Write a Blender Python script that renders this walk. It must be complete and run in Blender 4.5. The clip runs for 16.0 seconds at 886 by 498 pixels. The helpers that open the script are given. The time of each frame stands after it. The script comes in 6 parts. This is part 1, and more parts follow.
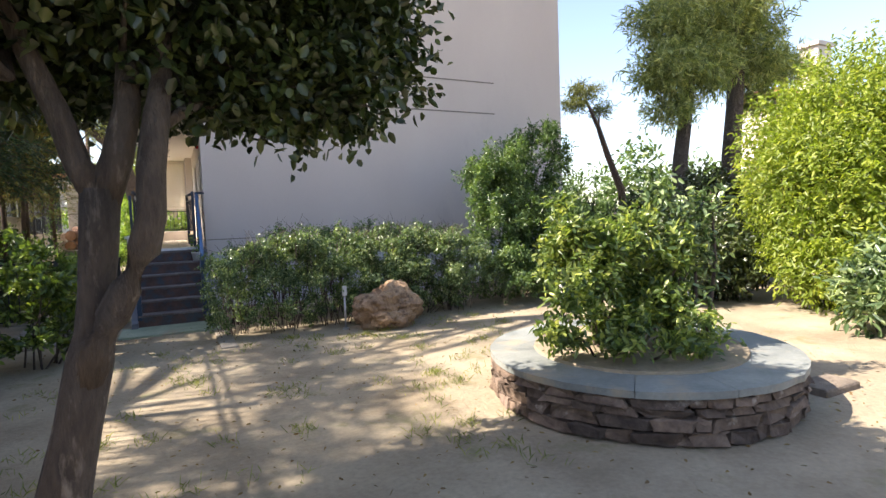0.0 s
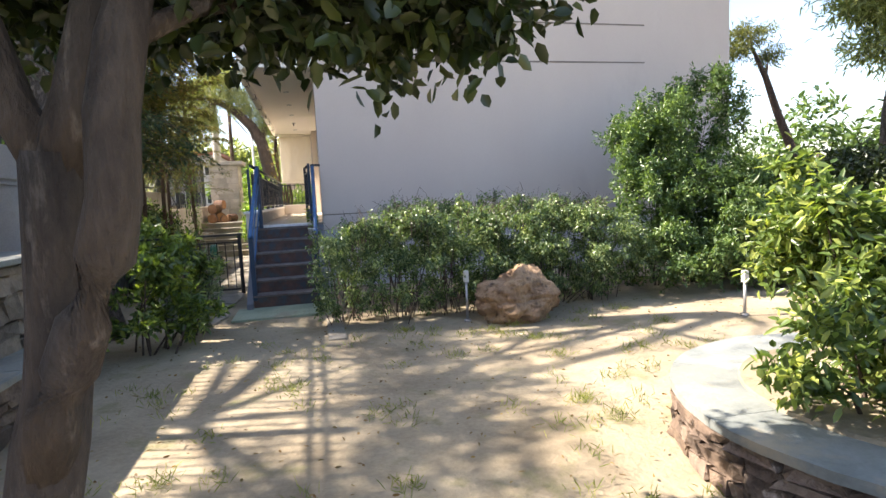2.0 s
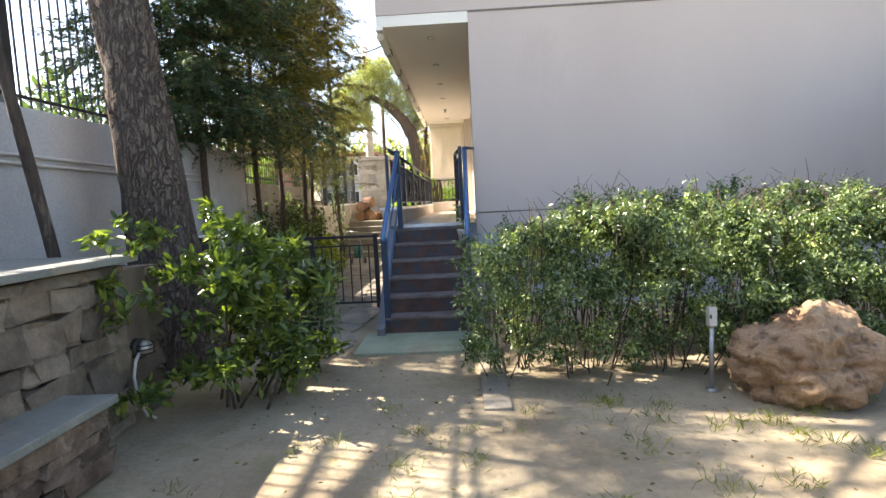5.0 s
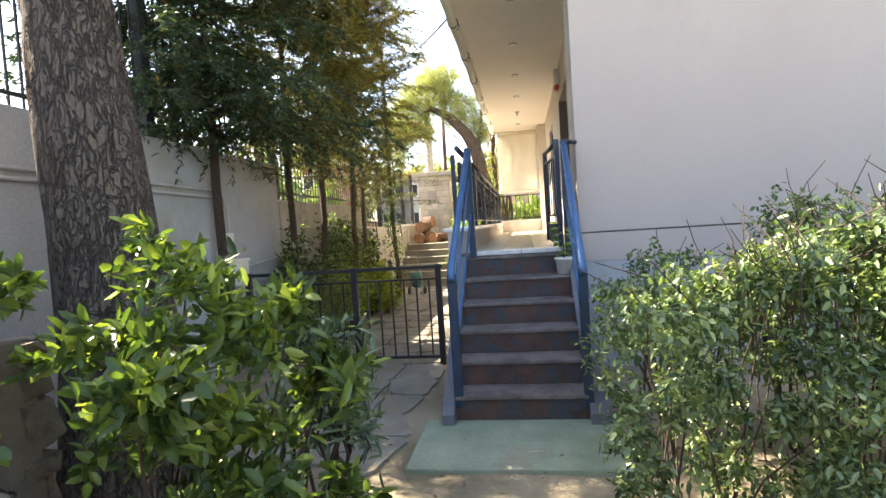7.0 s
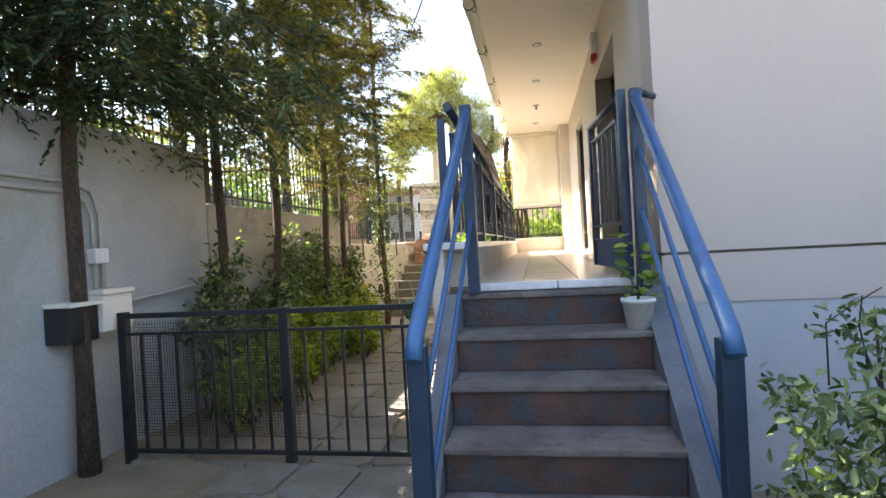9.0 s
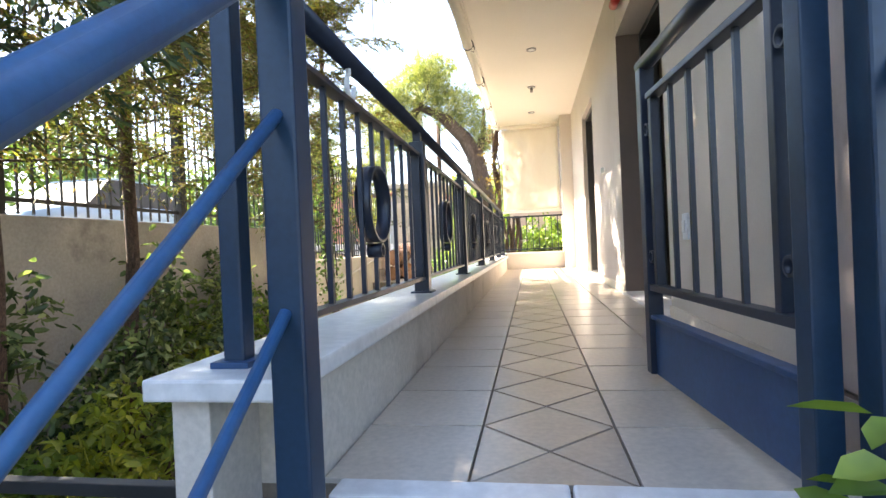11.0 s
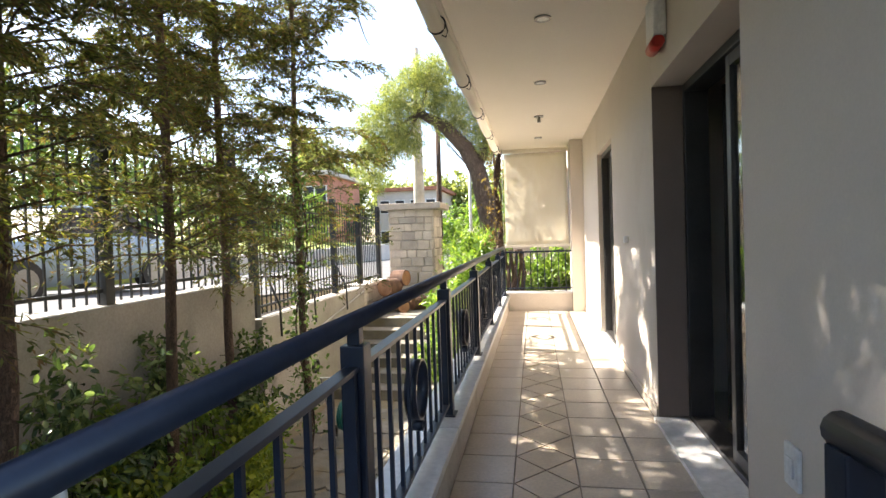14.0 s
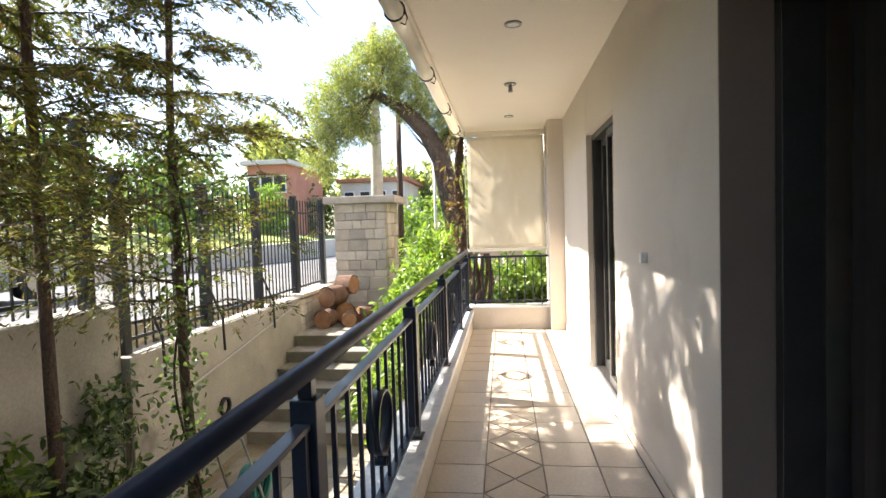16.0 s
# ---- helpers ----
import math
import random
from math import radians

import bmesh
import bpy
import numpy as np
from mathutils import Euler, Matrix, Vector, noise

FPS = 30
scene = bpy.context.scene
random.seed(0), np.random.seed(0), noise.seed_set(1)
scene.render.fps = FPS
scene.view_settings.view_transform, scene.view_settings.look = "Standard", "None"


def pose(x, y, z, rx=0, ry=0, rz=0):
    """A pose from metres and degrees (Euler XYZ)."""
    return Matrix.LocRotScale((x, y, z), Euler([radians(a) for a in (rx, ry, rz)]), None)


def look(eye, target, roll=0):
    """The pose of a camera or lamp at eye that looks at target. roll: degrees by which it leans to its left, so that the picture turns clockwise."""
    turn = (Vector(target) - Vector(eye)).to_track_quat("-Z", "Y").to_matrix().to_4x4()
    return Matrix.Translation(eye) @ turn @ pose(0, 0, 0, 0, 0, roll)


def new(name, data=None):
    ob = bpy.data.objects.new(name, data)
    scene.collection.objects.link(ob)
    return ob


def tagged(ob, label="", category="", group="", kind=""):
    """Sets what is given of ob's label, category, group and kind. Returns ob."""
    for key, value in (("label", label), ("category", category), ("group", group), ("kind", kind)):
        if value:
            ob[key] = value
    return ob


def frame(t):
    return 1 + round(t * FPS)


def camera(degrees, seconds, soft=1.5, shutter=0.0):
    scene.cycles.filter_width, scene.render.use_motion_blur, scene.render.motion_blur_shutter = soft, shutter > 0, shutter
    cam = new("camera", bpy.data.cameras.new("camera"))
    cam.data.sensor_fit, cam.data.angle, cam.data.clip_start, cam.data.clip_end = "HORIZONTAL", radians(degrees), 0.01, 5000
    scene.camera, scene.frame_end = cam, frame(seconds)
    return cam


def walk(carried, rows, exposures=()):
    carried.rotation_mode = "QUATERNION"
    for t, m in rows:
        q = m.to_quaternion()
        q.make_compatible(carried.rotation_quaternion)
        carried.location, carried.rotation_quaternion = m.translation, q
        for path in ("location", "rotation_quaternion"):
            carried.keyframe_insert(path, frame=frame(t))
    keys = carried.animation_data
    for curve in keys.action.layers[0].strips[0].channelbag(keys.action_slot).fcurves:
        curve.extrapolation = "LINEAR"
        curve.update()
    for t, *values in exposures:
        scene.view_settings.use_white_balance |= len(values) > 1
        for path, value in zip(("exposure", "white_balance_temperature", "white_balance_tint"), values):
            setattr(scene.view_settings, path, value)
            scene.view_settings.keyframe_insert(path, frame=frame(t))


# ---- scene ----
cam = camera(79.1, 16.0)
PATH = [
    (0, (0.439, -1.06, 1.511), (1.335, 0.725, 1.402), -2.2),
    (0.5, (0.548, -0.848, 1.518), (1.353, 0.975, 1.353), -2.4),
    (1, (0.701, -0.579, 1.54), (1.414, 1.28, 1.354), -2.6),
    (1.5, (0.706, -0.214, 1.538), (1.285, 1.69, 1.343), -2.6),
    (2, (0.833, 0.169, 1.545), (1.292, 2.105, 1.346), -2.8),
    (2.5, (0.923, 0.507, 1.553), (1.292, 2.463, 1.354), -3.1),
    (3, (0.969, 0.824, 1.548), (1.216, 2.799, 1.36), -3.1),
    (3.5, (0.983, 1.147, 1.497), (1.166, 3.131, 1.322), -3.1),
    (4, (0.994, 1.566, 1.473), (1.116, 3.554, 1.296), -3.2),
    (4.5, (0.908, 1.989, 1.445), (0.92, 3.981, 1.268), -3.2),
    (4.7, (0.872, 2.188, 1.467), (0.842, 4.18, 1.289), -3.0),
    (6.8, (0.494, 4.353, 1.476), (0.211, 6.33, 1.378), -3.6),
    (7, (0.456, 4.561, 1.459), (0.154, 6.537, 1.372), -3.7),
    (7.5, (0.35, 5.103, 1.457), (0.014, 7.074, 1.398), -3.7),
    (8, (0.338, 5.641, 1.425), (-0.005, 7.611, 1.388), -3.7),
    (8.2, (0.311, 5.825, 1.415), (-0.03, 7.796, 1.399), -3.6),
    (10.3, (0.303, 8.321, 1.416), (-0.039, 10.292, 1.403), -2.5),
    (10.5, (0.335, 8.499, 1.45), (-0.003, 10.47, 1.433), -2.6),
    (11, (0.364, 8.847, 1.637), (0.038, 10.82, 1.629), -2.5),
    (11.5, (0.347, 9.057, 1.796), (0.018, 11.03, 1.798), -2.3),
    (12, (0.373, 9.238, 1.896), (0.049, 11.211, 1.896), -2.4),
    (12.5, (0.335, 9.355, 2.009), (0.005, 11.328, 2.001), -2.2),
    (13, (0.287, 9.537, 2.159), (-0.063, 11.506, 2.125), -2.0),
    (13.5, (0.356, 9.704, 2.287), (0.009, 11.673, 2.24), -2.2),
    (14, (0.36, 9.866, 2.418), (0.023, 11.837, 2.369), -1.9),
    (14.5, (0.29, 10.216, 2.434), (-0.051, 12.186, 2.368), -1.9),
    (15, (0.286, 10.546, 2.586), (-0.033, 12.519, 2.51), -1.7),
    (15.5, (0.325, 10.976, 2.591), (0.058, 12.956, 2.507), -1.7),
    (16, (0.361, 11.489, 2.542), (0.134, 13.474, 2.457), -1.8),
]
EXPOSURES = [(0, 1.7, 6950, 18), (1.5, 1.95, 6950, 17), (3.5, 2.0, 7000, 16), (4.7, 2.25, 7200, 16), (7, 2.7, 7600, 14), (8.2, 2.7, 7500, 14), (10.5, 2.92, 6950, 15), (11.5, 2.8, 6900, 13), (12.5, 2.5, 6850, 13), (13.5, 2.25, 6800, 13), (16, 2.1, 6650, 12)]
walk(cam, [(t, look(eye, target, roll)) for t, eye, target, roll in PATH], EXPOSURES)


# ---- world, sun, exposure ----
SUN = Vector((-1.0, 0.27, 1.05)).normalized()      # towards the sun
world = bpy.data.worlds.new("world")
scene.world = world
world.use_nodes = True
wn = world.node_tree
sky = wn.nodes.new("ShaderNodeTexSky")
sky.sky_type, sky.sun_disc = "NISHITA", False
sky.sun_elevation = math.asin(SUN.z)
sky.sun_rotation = math.atan2(SUN.x, SUN.y)
wn.links.new(sky.outputs[0], wn.nodes["Background"].inputs[0])
wn.nodes["Background"].inputs[1].default_value = 0.12
sun = new("sun", bpy.data.lights.new("sun", "SUN"))
sun.data.energy, sun.data.angle, sun.data.color = 5.0, radians(0.53), (1.0, 0.95, 0.86)
sun.matrix_world = look(SUN * 60, (0, 0, 0))


# ---- materials ----
def principled(name, rough=0.7, metal=0.0):
    m = bpy.data.materials.new(name)
    m.use_nodes = True
    b = m.node_tree.nodes["Principled BSDF"]
    b.inputs["Roughness"].default_value, b.inputs["Metallic"].default_value = rough, metal
    return m, m.node_tree.nodes, m.node_tree.links, b


def noise_tex(nt, scale, detail=4.0, rough=0.55, coord=None):
    n = nt.nodes.new("ShaderNodeTexNoise")
    n.inputs["Scale"].default_value, n.inputs["Detail"].default_value, n.inputs["Roughness"].default_value = scale, detail, rough
    if coord is not None:
        nt.links.new(coord, n.inputs["Vector"])
    return n


def ramp(nt, fac, stops):
    r = nt.nodes.new("ShaderNodeValToRGB")
    els = r.color_ramp.elements
    while len(els) < len(stops):
        els.new(0.5)
    for e, (p, c) in zip(els, stops):
        e.position, e.color = p, (*c, 1)
    nt.links.new(fac, r.inputs[0])
    return r


def mix(nt, fac, a, b, how="MIX"):
    n = nt.nodes.new("ShaderNodeMix")
    n.data_type, n.blend_type = "RGBA", how
    for val, sock in ((fac, n.inputs[0]), (a, n.inputs[6]), (b, n.inputs[7])):
        if isinstance(val, (int, float)):
            sock.default_value = val
        elif isinstance(val, tuple):
            sock.default_value = (*val, 1)
        else:
            nt.links.new(val, sock)
    return n.outputs[2]


def surface(name, c1, c2, scale=3.0, fine=40.0, rough=0.8, bump=0.3, metal=0.0, per_piece=0.0, stain=None, stain_scale=0.7, stain_at=0.55, dist=0.01, stretch=None, grainy=0.6):
    """Two-scale colour variation, fine relief and, if given, shaped stains."""
    m, nodes, links, b = principled(name, rough, metal)
    nt = m.node_tree
    co = nodes.new("ShaderNodeTexCoord").outputs["Object"]
    geo = nodes.new("ShaderNodeNewGeometry").outputs["Position"]
    if stretch:
        mp = nodes.new("ShaderNodeMapping")
        mp.inputs["Scale"].default_value = stretch
        links.new(geo, mp.inputs[0])
        geo = mp.outputs[0]
    big = noise_tex(nt, scale, 5, 0.6, geo)
    small = noise_tex(nt, fine, 4, 0.6, geo)
    col = ramp(nt, big.outputs[0], [(0.3, c1), (0.7, c2)]).outputs[0]
    grain = ramp(nt, small.outputs[0], [(0.25, (0.72,) * 3), (0.75, (1.18,) * 3)]).outputs[0]
    col = mix(nt, grainy, col, grain, "MULTIPLY")
    if per_piece:
        info = nodes.new("ShaderNodeObjectInfo").outputs["Random"]
        col = mix(nt, 1.0, col, ramp(nt, info, [(0.0, (1 - per_piece,) * 3), (0.5, (1, 1 - per_piece * 0.12, 1 - per_piece * 0.3)), (1.0, (1 + per_piece * 0.6,) * 3)]).outputs[0], "MULTIPLY")
    if stain:
        st = noise_tex(nt, stain_scale, 6, 0.65, geo)
        fac = ramp(nt, st.outputs[0], [(stain_at, (0, 0, 0)), (stain_at + 0.14, (1, 1, 1))]).outputs[0]
        col = mix(nt, fac, col, stain)
    links.new(col, b.inputs["Base Color"])
    if bump:
        bp = nodes.new("ShaderNodeBump")
        bp.inputs["Strength"].default_value, bp.inputs["Distance"].default_value = bump, dist
        links.new(small.outputs[0], bp.inputs["Height"])
        links.new(bp.outputs[0], b.inputs["Normal"])
    return m


def foliage(name, c1, c2, c3, rough=0.45, through_light=0.35):
    m, nodes, links, b = principled(name, rough)
    nt = m.node_tree
    isl = nodes.new("ShaderNodeNewGeometry").outputs["Random Per Island"]
    col = ramp(nt, isl, [(0.0, c1), (0.55, c2), (1.0, c3)]).outputs[0]
    geo = nodes.new("ShaderNodeNewGeometry").outputs["Position"]
    # coarse noise puts shaded gaps and lit highlights into the leaf colour
    big = noise_tex(nt, 4.5, 4, 0.6, geo)
    col = mix(nt, 0.85, col, ramp(nt, big.outputs[0], [(0.32, (0.5, 0.58, 0.55)), (0.5, (0.95, 0.97, 0.95)), (0.68, (1.5, 1.38, 1.1))]).outputs[0], "MULTIPLY")
    links.new(col, b.inputs["Base Color"])
    tr = nodes.new("ShaderNodeBsdfTranslucent")
    links.new(mix(nt, 1.0, col, (1.5, 1.6, 0.7), "MULTIPLY"), tr.inputs[0])
    mx = nodes.new("ShaderNodeMixShader")
    mx.inputs[0].default_value = through_light
    links.new(b.outputs[0], mx.inputs[1])
    links.new(tr.outputs[0], mx.inputs[2])
    links.new(mx.outputs[0], nodes["Material Output"].inputs[0])
    return m


M = {
    "soil": surface("soil", (0.20, 0.158, 0.10), (0.355, 0.30, 0.205), 1.1, 26, 0.95, 0.6, stain=(0.17, 0.16, 0.07), stain_scale=1.7, stain_at=0.57, dist=0.02),
    "wall_pink": surface("wall_pink", (0.52, 0.43, 0.38), (0.565, 0.475, 0.42), 0.6, 90, 0.9, 0.25, stain=(0.49, 0.405, 0.36), stain_scale=0.8, stain_at=0.6, dist=0.003, stretch=(1, 1, 0.5), grainy=0.15),
    "plinth": surface("plinth", (0.42, 0.43, 0.45), (0.52, 0.52, 0.53), 1.2, 60, 0.9, 0.3, stain=(0.33, 0.32, 0.31), dist=0.004, grainy=0.3),
    "ceiling": surface("ceiling", (0.84, 0.78, 0.68), (0.88, 0.82, 0.73), 0.7, 70, 0.9, 0.1, dist=0.002, grainy=0.12),
    "wall_cream": surface("wall_cream", (0.60, 0.53, 0.45), (0.66, 0.59, 0.51), 0.8, 90, 0.88, 0.22, dist=0.003, stain=(0.56, 0.49, 0.41), stain_scale=0.9, stain_at=0.6, grainy=0.15),
    "groove": surface("groove", (0.16, 0.13, 0.11), (0.24, 0.2, 0.17), 3, 50, 0.9, 0.2),
    "concrete": surface("concrete", (0.33, 0.305, 0.265), (0.48, 0.45, 0.395), 1.4, 45, 0.92, 0.5, stain=(0.16, 0.15, 0.13), stain_scale=1.1, stain_at=0.62, dist=0.008),
    "ret_wall": surface("ret_wall", (0.40, 0.41, 0.43), (0.53, 0.52, 0.50), 0.7, 45, 0.92, 0.45, stain=(0.36, 0.33, 0.24), stain_scale=0.6, stain_at=0.58, dist=0.008),
    "step": surface("step", (0.05, 0.03, 0.026), (0.135, 0.066, 0.05), 5.5, 48, 0.6, 0.9, stain=(0.05, 0.062, 0.075), stain_scale=6.0, stain_at=0.47, dist=0.008),
    "tread": surface("tread", (0.095, 0.08, 0.075), (0.22, 0.19, 0.175), 4.5, 60, 0.8, 0.7, stain=(0.11, 0.07, 0.06), stain_scale=6, stain_at=0.52, dist=0.006),
    "cheek": surface("cheek", (0.09, 0.10, 0.12), (0.17, 0.18, 0.2), 2.5, 55, 0.85, 0.4, stain=(0.12, 0.09, 0.08), stain_scale=2.4),
    "pad": surface("pad", (0.20, 0.26, 0.18), (0.32, 0.37, 0.27), 2.0, 60, 0.85, 0.4, stain=(0.28, 0.24, 0.18), stain_scale=1.8),
    "flag": surface("flag", (0.19, 0.18, 0.15), (0.33, 0.30, 0.25), 2.6, 50, 0.88, 0.9, per_piece=0.12, stain=(0.24, 0.20, 0.14), stain_scale=3.5, stain_at=0.5),
    "slate": surface("slate", (0.145, 0.165, 0.16), (0.27, 0.29, 0.27), 2.4, 40, 0.6, 0.5, per_piece=0.18, stain=(0.30, 0.26, 0.19), stain_scale=2.2),
    "stone": surface("stone", (0.075, 0.052, 0.04), (0.21, 0.158, 0.12), 9, 45, 0.9, 1.0, per_piece=0.5, stain=(0.40, 0.35, 0.29), stain_scale=6, stain_at=0.6, dist=0.015),
    "stone_grey": surface("stone_grey", (0.105, 0.086, 0.067), (0.26, 0.22, 0.175), 6, 45, 0.9, 1.0, per_piece=0.35, stain=(0.24, 0.19, 0.13), stain_scale=3, stain_at=0.6, dist=0.015),
    "stone_pale": surface("stone_pale", (0.42, 0.39, 0.34), (0.58, 0.54, 0.47), 4, 50, 0.9, 0.7, per_piece=0.25, dist=0.012),
    "mortar": surface("mortar", (0.10, 0.08, 0.06), (0.17, 0.14, 0.11), 5, 50, 0.95, 0.6),
    "mortar_pale": surface("mortar_pale", (0.34, 0.32, 0.29), (0.44, 0.41, 0.37), 5, 50, 0.95, 0.6),
    "rock": surface("rock", (0.19, 0.11, 0.06), (0.40, 0.27, 0.16), 4, 28, 0.92, 1.0, stain=(0.11, 0.07, 0.045), stain_scale=9, stain_at=0.54, dist=0.03),
    "tile": surface("tile", (0.50, 0.43, 0.35), (0.58, 0.51, 0.43), 2.5, 60, 0.28, 0.06, per_piece=0.07, dist=0.002),
    "tile_inlay": surface("tile_inlay", (0.46, 0.38, 0.30), (0.55, 0.47, 0.38), 3, 60, 0.3, 0.06, per_piece=0.14, dist=0.002),
    "grout": surface("grout", (0.20, 0.16, 0.12), (0.27, 0.22, 0.17), 6, 70, 0.9, 0.2),
    "marble": surface("marble", (0.66, 0.66, 0.66), (0.80, 0.79, 0.77), 3.5, 25, 0.3, 0.08, stain=(0.48, 0.48, 0.48), stain_scale=2.4, stain_at=0.6, dist=0.003),
    "parapet": surface("parapet", (0.56, 0.50, 0.43), (0.66, 0.60, 0.53), 1.6, 60, 0.85, 0.25, stain=(0.42, 0.37, 0.31), stain_scale=2.0, stain_at=0.58, dist=0.004),
    "rail_dark": surface("rail_dark", (0.008, 0.013, 0.026), (0.016, 0.025, 0.046), 8, 90, 0.36, 0.1, dist=0.001),
    # rail_blue: sky light on the stair rail is put into this brighter blue
    "rail_blue": surface("rail_blue", (0.028, 0.10, 0.23), (0.04, 0.14, 0.31), 7, 80, 0.38, 0.15, stain=(0.03, 0.035, 0.05), stain_scale=9, stain_at=0.64, dist=0.001),
    "post_blue": surface("post_blue", (0.009, 0.030, 0.062), (0.015, 0.045, 0.09), 5, 70, 0.4, 0.15, stain=(0.03, 0.03, 0.035), stain_scale=7, stain_at=0.66, dist=0.001),
    "gate_blue": surface("gate_blue", (0.014, 0.05, 0.13), (0.022, 0.075, 0.18), 5, 70, 0.4, 0.15, stain=(0.02, 0.025, 0.04), stain_scale=6, stain_at=0.62, dist=0.001),
    "fence": surface("fence", (0.012, 0.014, 0.016), (0.028, 0.03, 0.032), 6, 80, 0.5, 0.1, dist=0.001),
    "bark_pine": surface("bark_pine", (0.10, 0.075, 0.058), (0.23, 0.18, 0.145), 7, 24, 0.95, 1.0, stain=(0.045, 0.035, 0.03), stain_scale=11, stain_at=0.55, dist=0.04, stretch=(1, 1, 0.3)),
    # bark_grey: backlit shade put into the dark base, sun dapples into paler patches
    "bark_grey": surface("bark_grey", (0.036, 0.026, 0.02), (0.1, 0.076, 0.057), 9, 36, 0.9, 1.0, stain=(0.2, 0.165, 0.13), stain_scale=11, stain_at=0.58, dist=0.03, stretch=(1, 1, 0.28)),
    "bark_thin": surface("bark_thin", (0.09, 0.055, 0.04), (0.18, 0.12, 0.09), 9, 40, 0.95, 0.8, dist=0.015, stretch=(1, 1, 0.35)),
    "twig": surface("twig", (0.035, 0.024, 0.019), (0.08, 0.056, 0.042), 9, 40, 0.9, 0.5),
    # leaf_dark: shade under the garden tree's crown is put into the colour
    "leaf_dark": foliage("leaf_dark", (0.020, 0.032, 0.010), (0.038, 0.056, 0.018), (0.085, 0.105, 0.03), 0.33, 0.2),
    # leaf_hedge: wide tone range, leaf glints and dark gaps put into colour
    "leaf_hedge": foliage("leaf_hedge", (0.042, 0.076, 0.034), (0.11, 0.165, 0.072), (0.31, 0.38, 0.19), 0.27, 0.28),
    "leaf_bush": foliage("leaf_bush", (0.05, 0.09, 0.032), (0.09, 0.15, 0.052), (0.18, 0.25, 0.095), 0.36, 0.35),
    "leaf_light": foliage("leaf_light", (0.09, 0.16, 0.035), (0.16, 0.25, 0.055), (0.30, 0.38, 0.09), 0.36, 0.42),
    "leaf_yellow": foliage("leaf_yellow", (0.12, 0.17, 0.025), (0.21, 0.27, 0.04), (0.32, 0.35, 0.065), 0.45, 0.45),
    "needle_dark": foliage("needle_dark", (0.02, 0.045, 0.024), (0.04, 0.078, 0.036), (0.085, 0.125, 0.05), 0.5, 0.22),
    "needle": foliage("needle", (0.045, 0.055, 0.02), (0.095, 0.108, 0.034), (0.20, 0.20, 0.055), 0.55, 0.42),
    # far needles: sunlight and haze are put into this paler colour
    "needle_far_lit": foliage("needle_far_lit", (0.15, 0.18, 0.075), (0.26, 0.29, 0.12), (0.42, 0.43, 0.20), 0.6, 0.4),
    "needle_brown": foliage("needle_brown", (0.12, 0.07, 0.03), (0.17, 0.11, 0.045), (0.2, 0.15, 0.06), 0.7, 0.3),
    "leaf_blue": foliage("leaf_blue", (0.06, 0.10, 0.07), (0.12, 0.18, 0.12), (0.26, 0.33, 0.22), 0.34, 0.3),
    "leaf_tips": foliage("leaf_tips", (0.045, 0.08, 0.024), (0.10, 0.155, 0.042), (0.24, 0.30, 0.06), 0.32, 0.34),
    "leaf_planter": foliage("leaf_planter", (0.05, 0.085, 0.026), (0.12, 0.18, 0.05), (0.34, 0.38, 0.10), 0.34, 0.36),
    "grass": foliage("grass", (0.10, 0.13, 0.03), (0.17, 0.20, 0.05), (0.26, 0.25, 0.09), 0.6, 0.4),
    "asphalt": surface("asphalt", (0.09, 0.09, 0.09), (0.15, 0.145, 0.14), 0.8, 60, 0.9, 0.4),
    "bank": surface("bank", (0.16, 0.2, 0.045), (0.27, 0.3, 0.07), 1.2, 20, 0.95, 0.6, dist=0.05),
    "white": surface("white", (0.72, 0.72, 0.70), (0.8, 0.8, 0.78), 4, 50, 0.5, 0.05),
    "black": surface("black", (0.012, 0.012, 0.013), (0.03, 0.03, 0.03), 5, 60, 0.6, 0.1),
    "alu_dark": surface("alu_dark", (0.03, 0.028, 0.027), (0.05, 0.046, 0.043), 5, 80, 0.4, 0.05),
    "alu_light": surface("alu_light", (0.30, 0.29, 0.27), (0.4, 0.39, 0.37), 5, 80, 0.35, 0.05, metal=0.6),
    "canvas": surface("canvas", (0.72, 0.64, 0.50), (0.80, 0.72, 0.58), 2, 150, 0.9, 0.15, dist=0.002),
    "pipe": surface("pipe", (0.42, 0.41, 0.38), (0.55, 0.53, 0.49), 5, 60, 0.6, 0.1),
    "red": surface("red", (0.45, 0.02, 0.015), (0.55, 0.035, 0.02), 5, 60, 0.35, 0.03),
    "log": surface("log", (0.09, 0.05, 0.035), (0.20, 0.115, 0.075), 8, 45, 0.95, 0.8, dist=0.02),
    "log_cut": surface("log_cut", (0.26, 0.13, 0.065), (0.40, 0.22, 0.12), 9, 45, 0.9, 0.5),
    "hose": surface("hose", (0.01, 0.13, 0.11), (0.02, 0.2, 0.16), 8, 60, 0.4, 0.1),
    # near-black: the dark of the room is put into the curtain colour
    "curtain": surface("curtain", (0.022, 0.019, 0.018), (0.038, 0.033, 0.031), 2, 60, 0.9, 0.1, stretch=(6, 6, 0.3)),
    "house_red": surface("house_red", (0.42, 0.17, 0.11), (0.52, 0.24, 0.16), 1, 30, 0.9, 0.2),
    "house_pale": surface("house_pale", (0.52, 0.47, 0.42), (0.62, 0.57, 0.52), 1, 30, 0.9, 0.2),
    "roof": surface("roof", (0.30, 0.11, 0.07), (0.42, 0.19, 0.12), 3, 30, 0.9, 0.4),
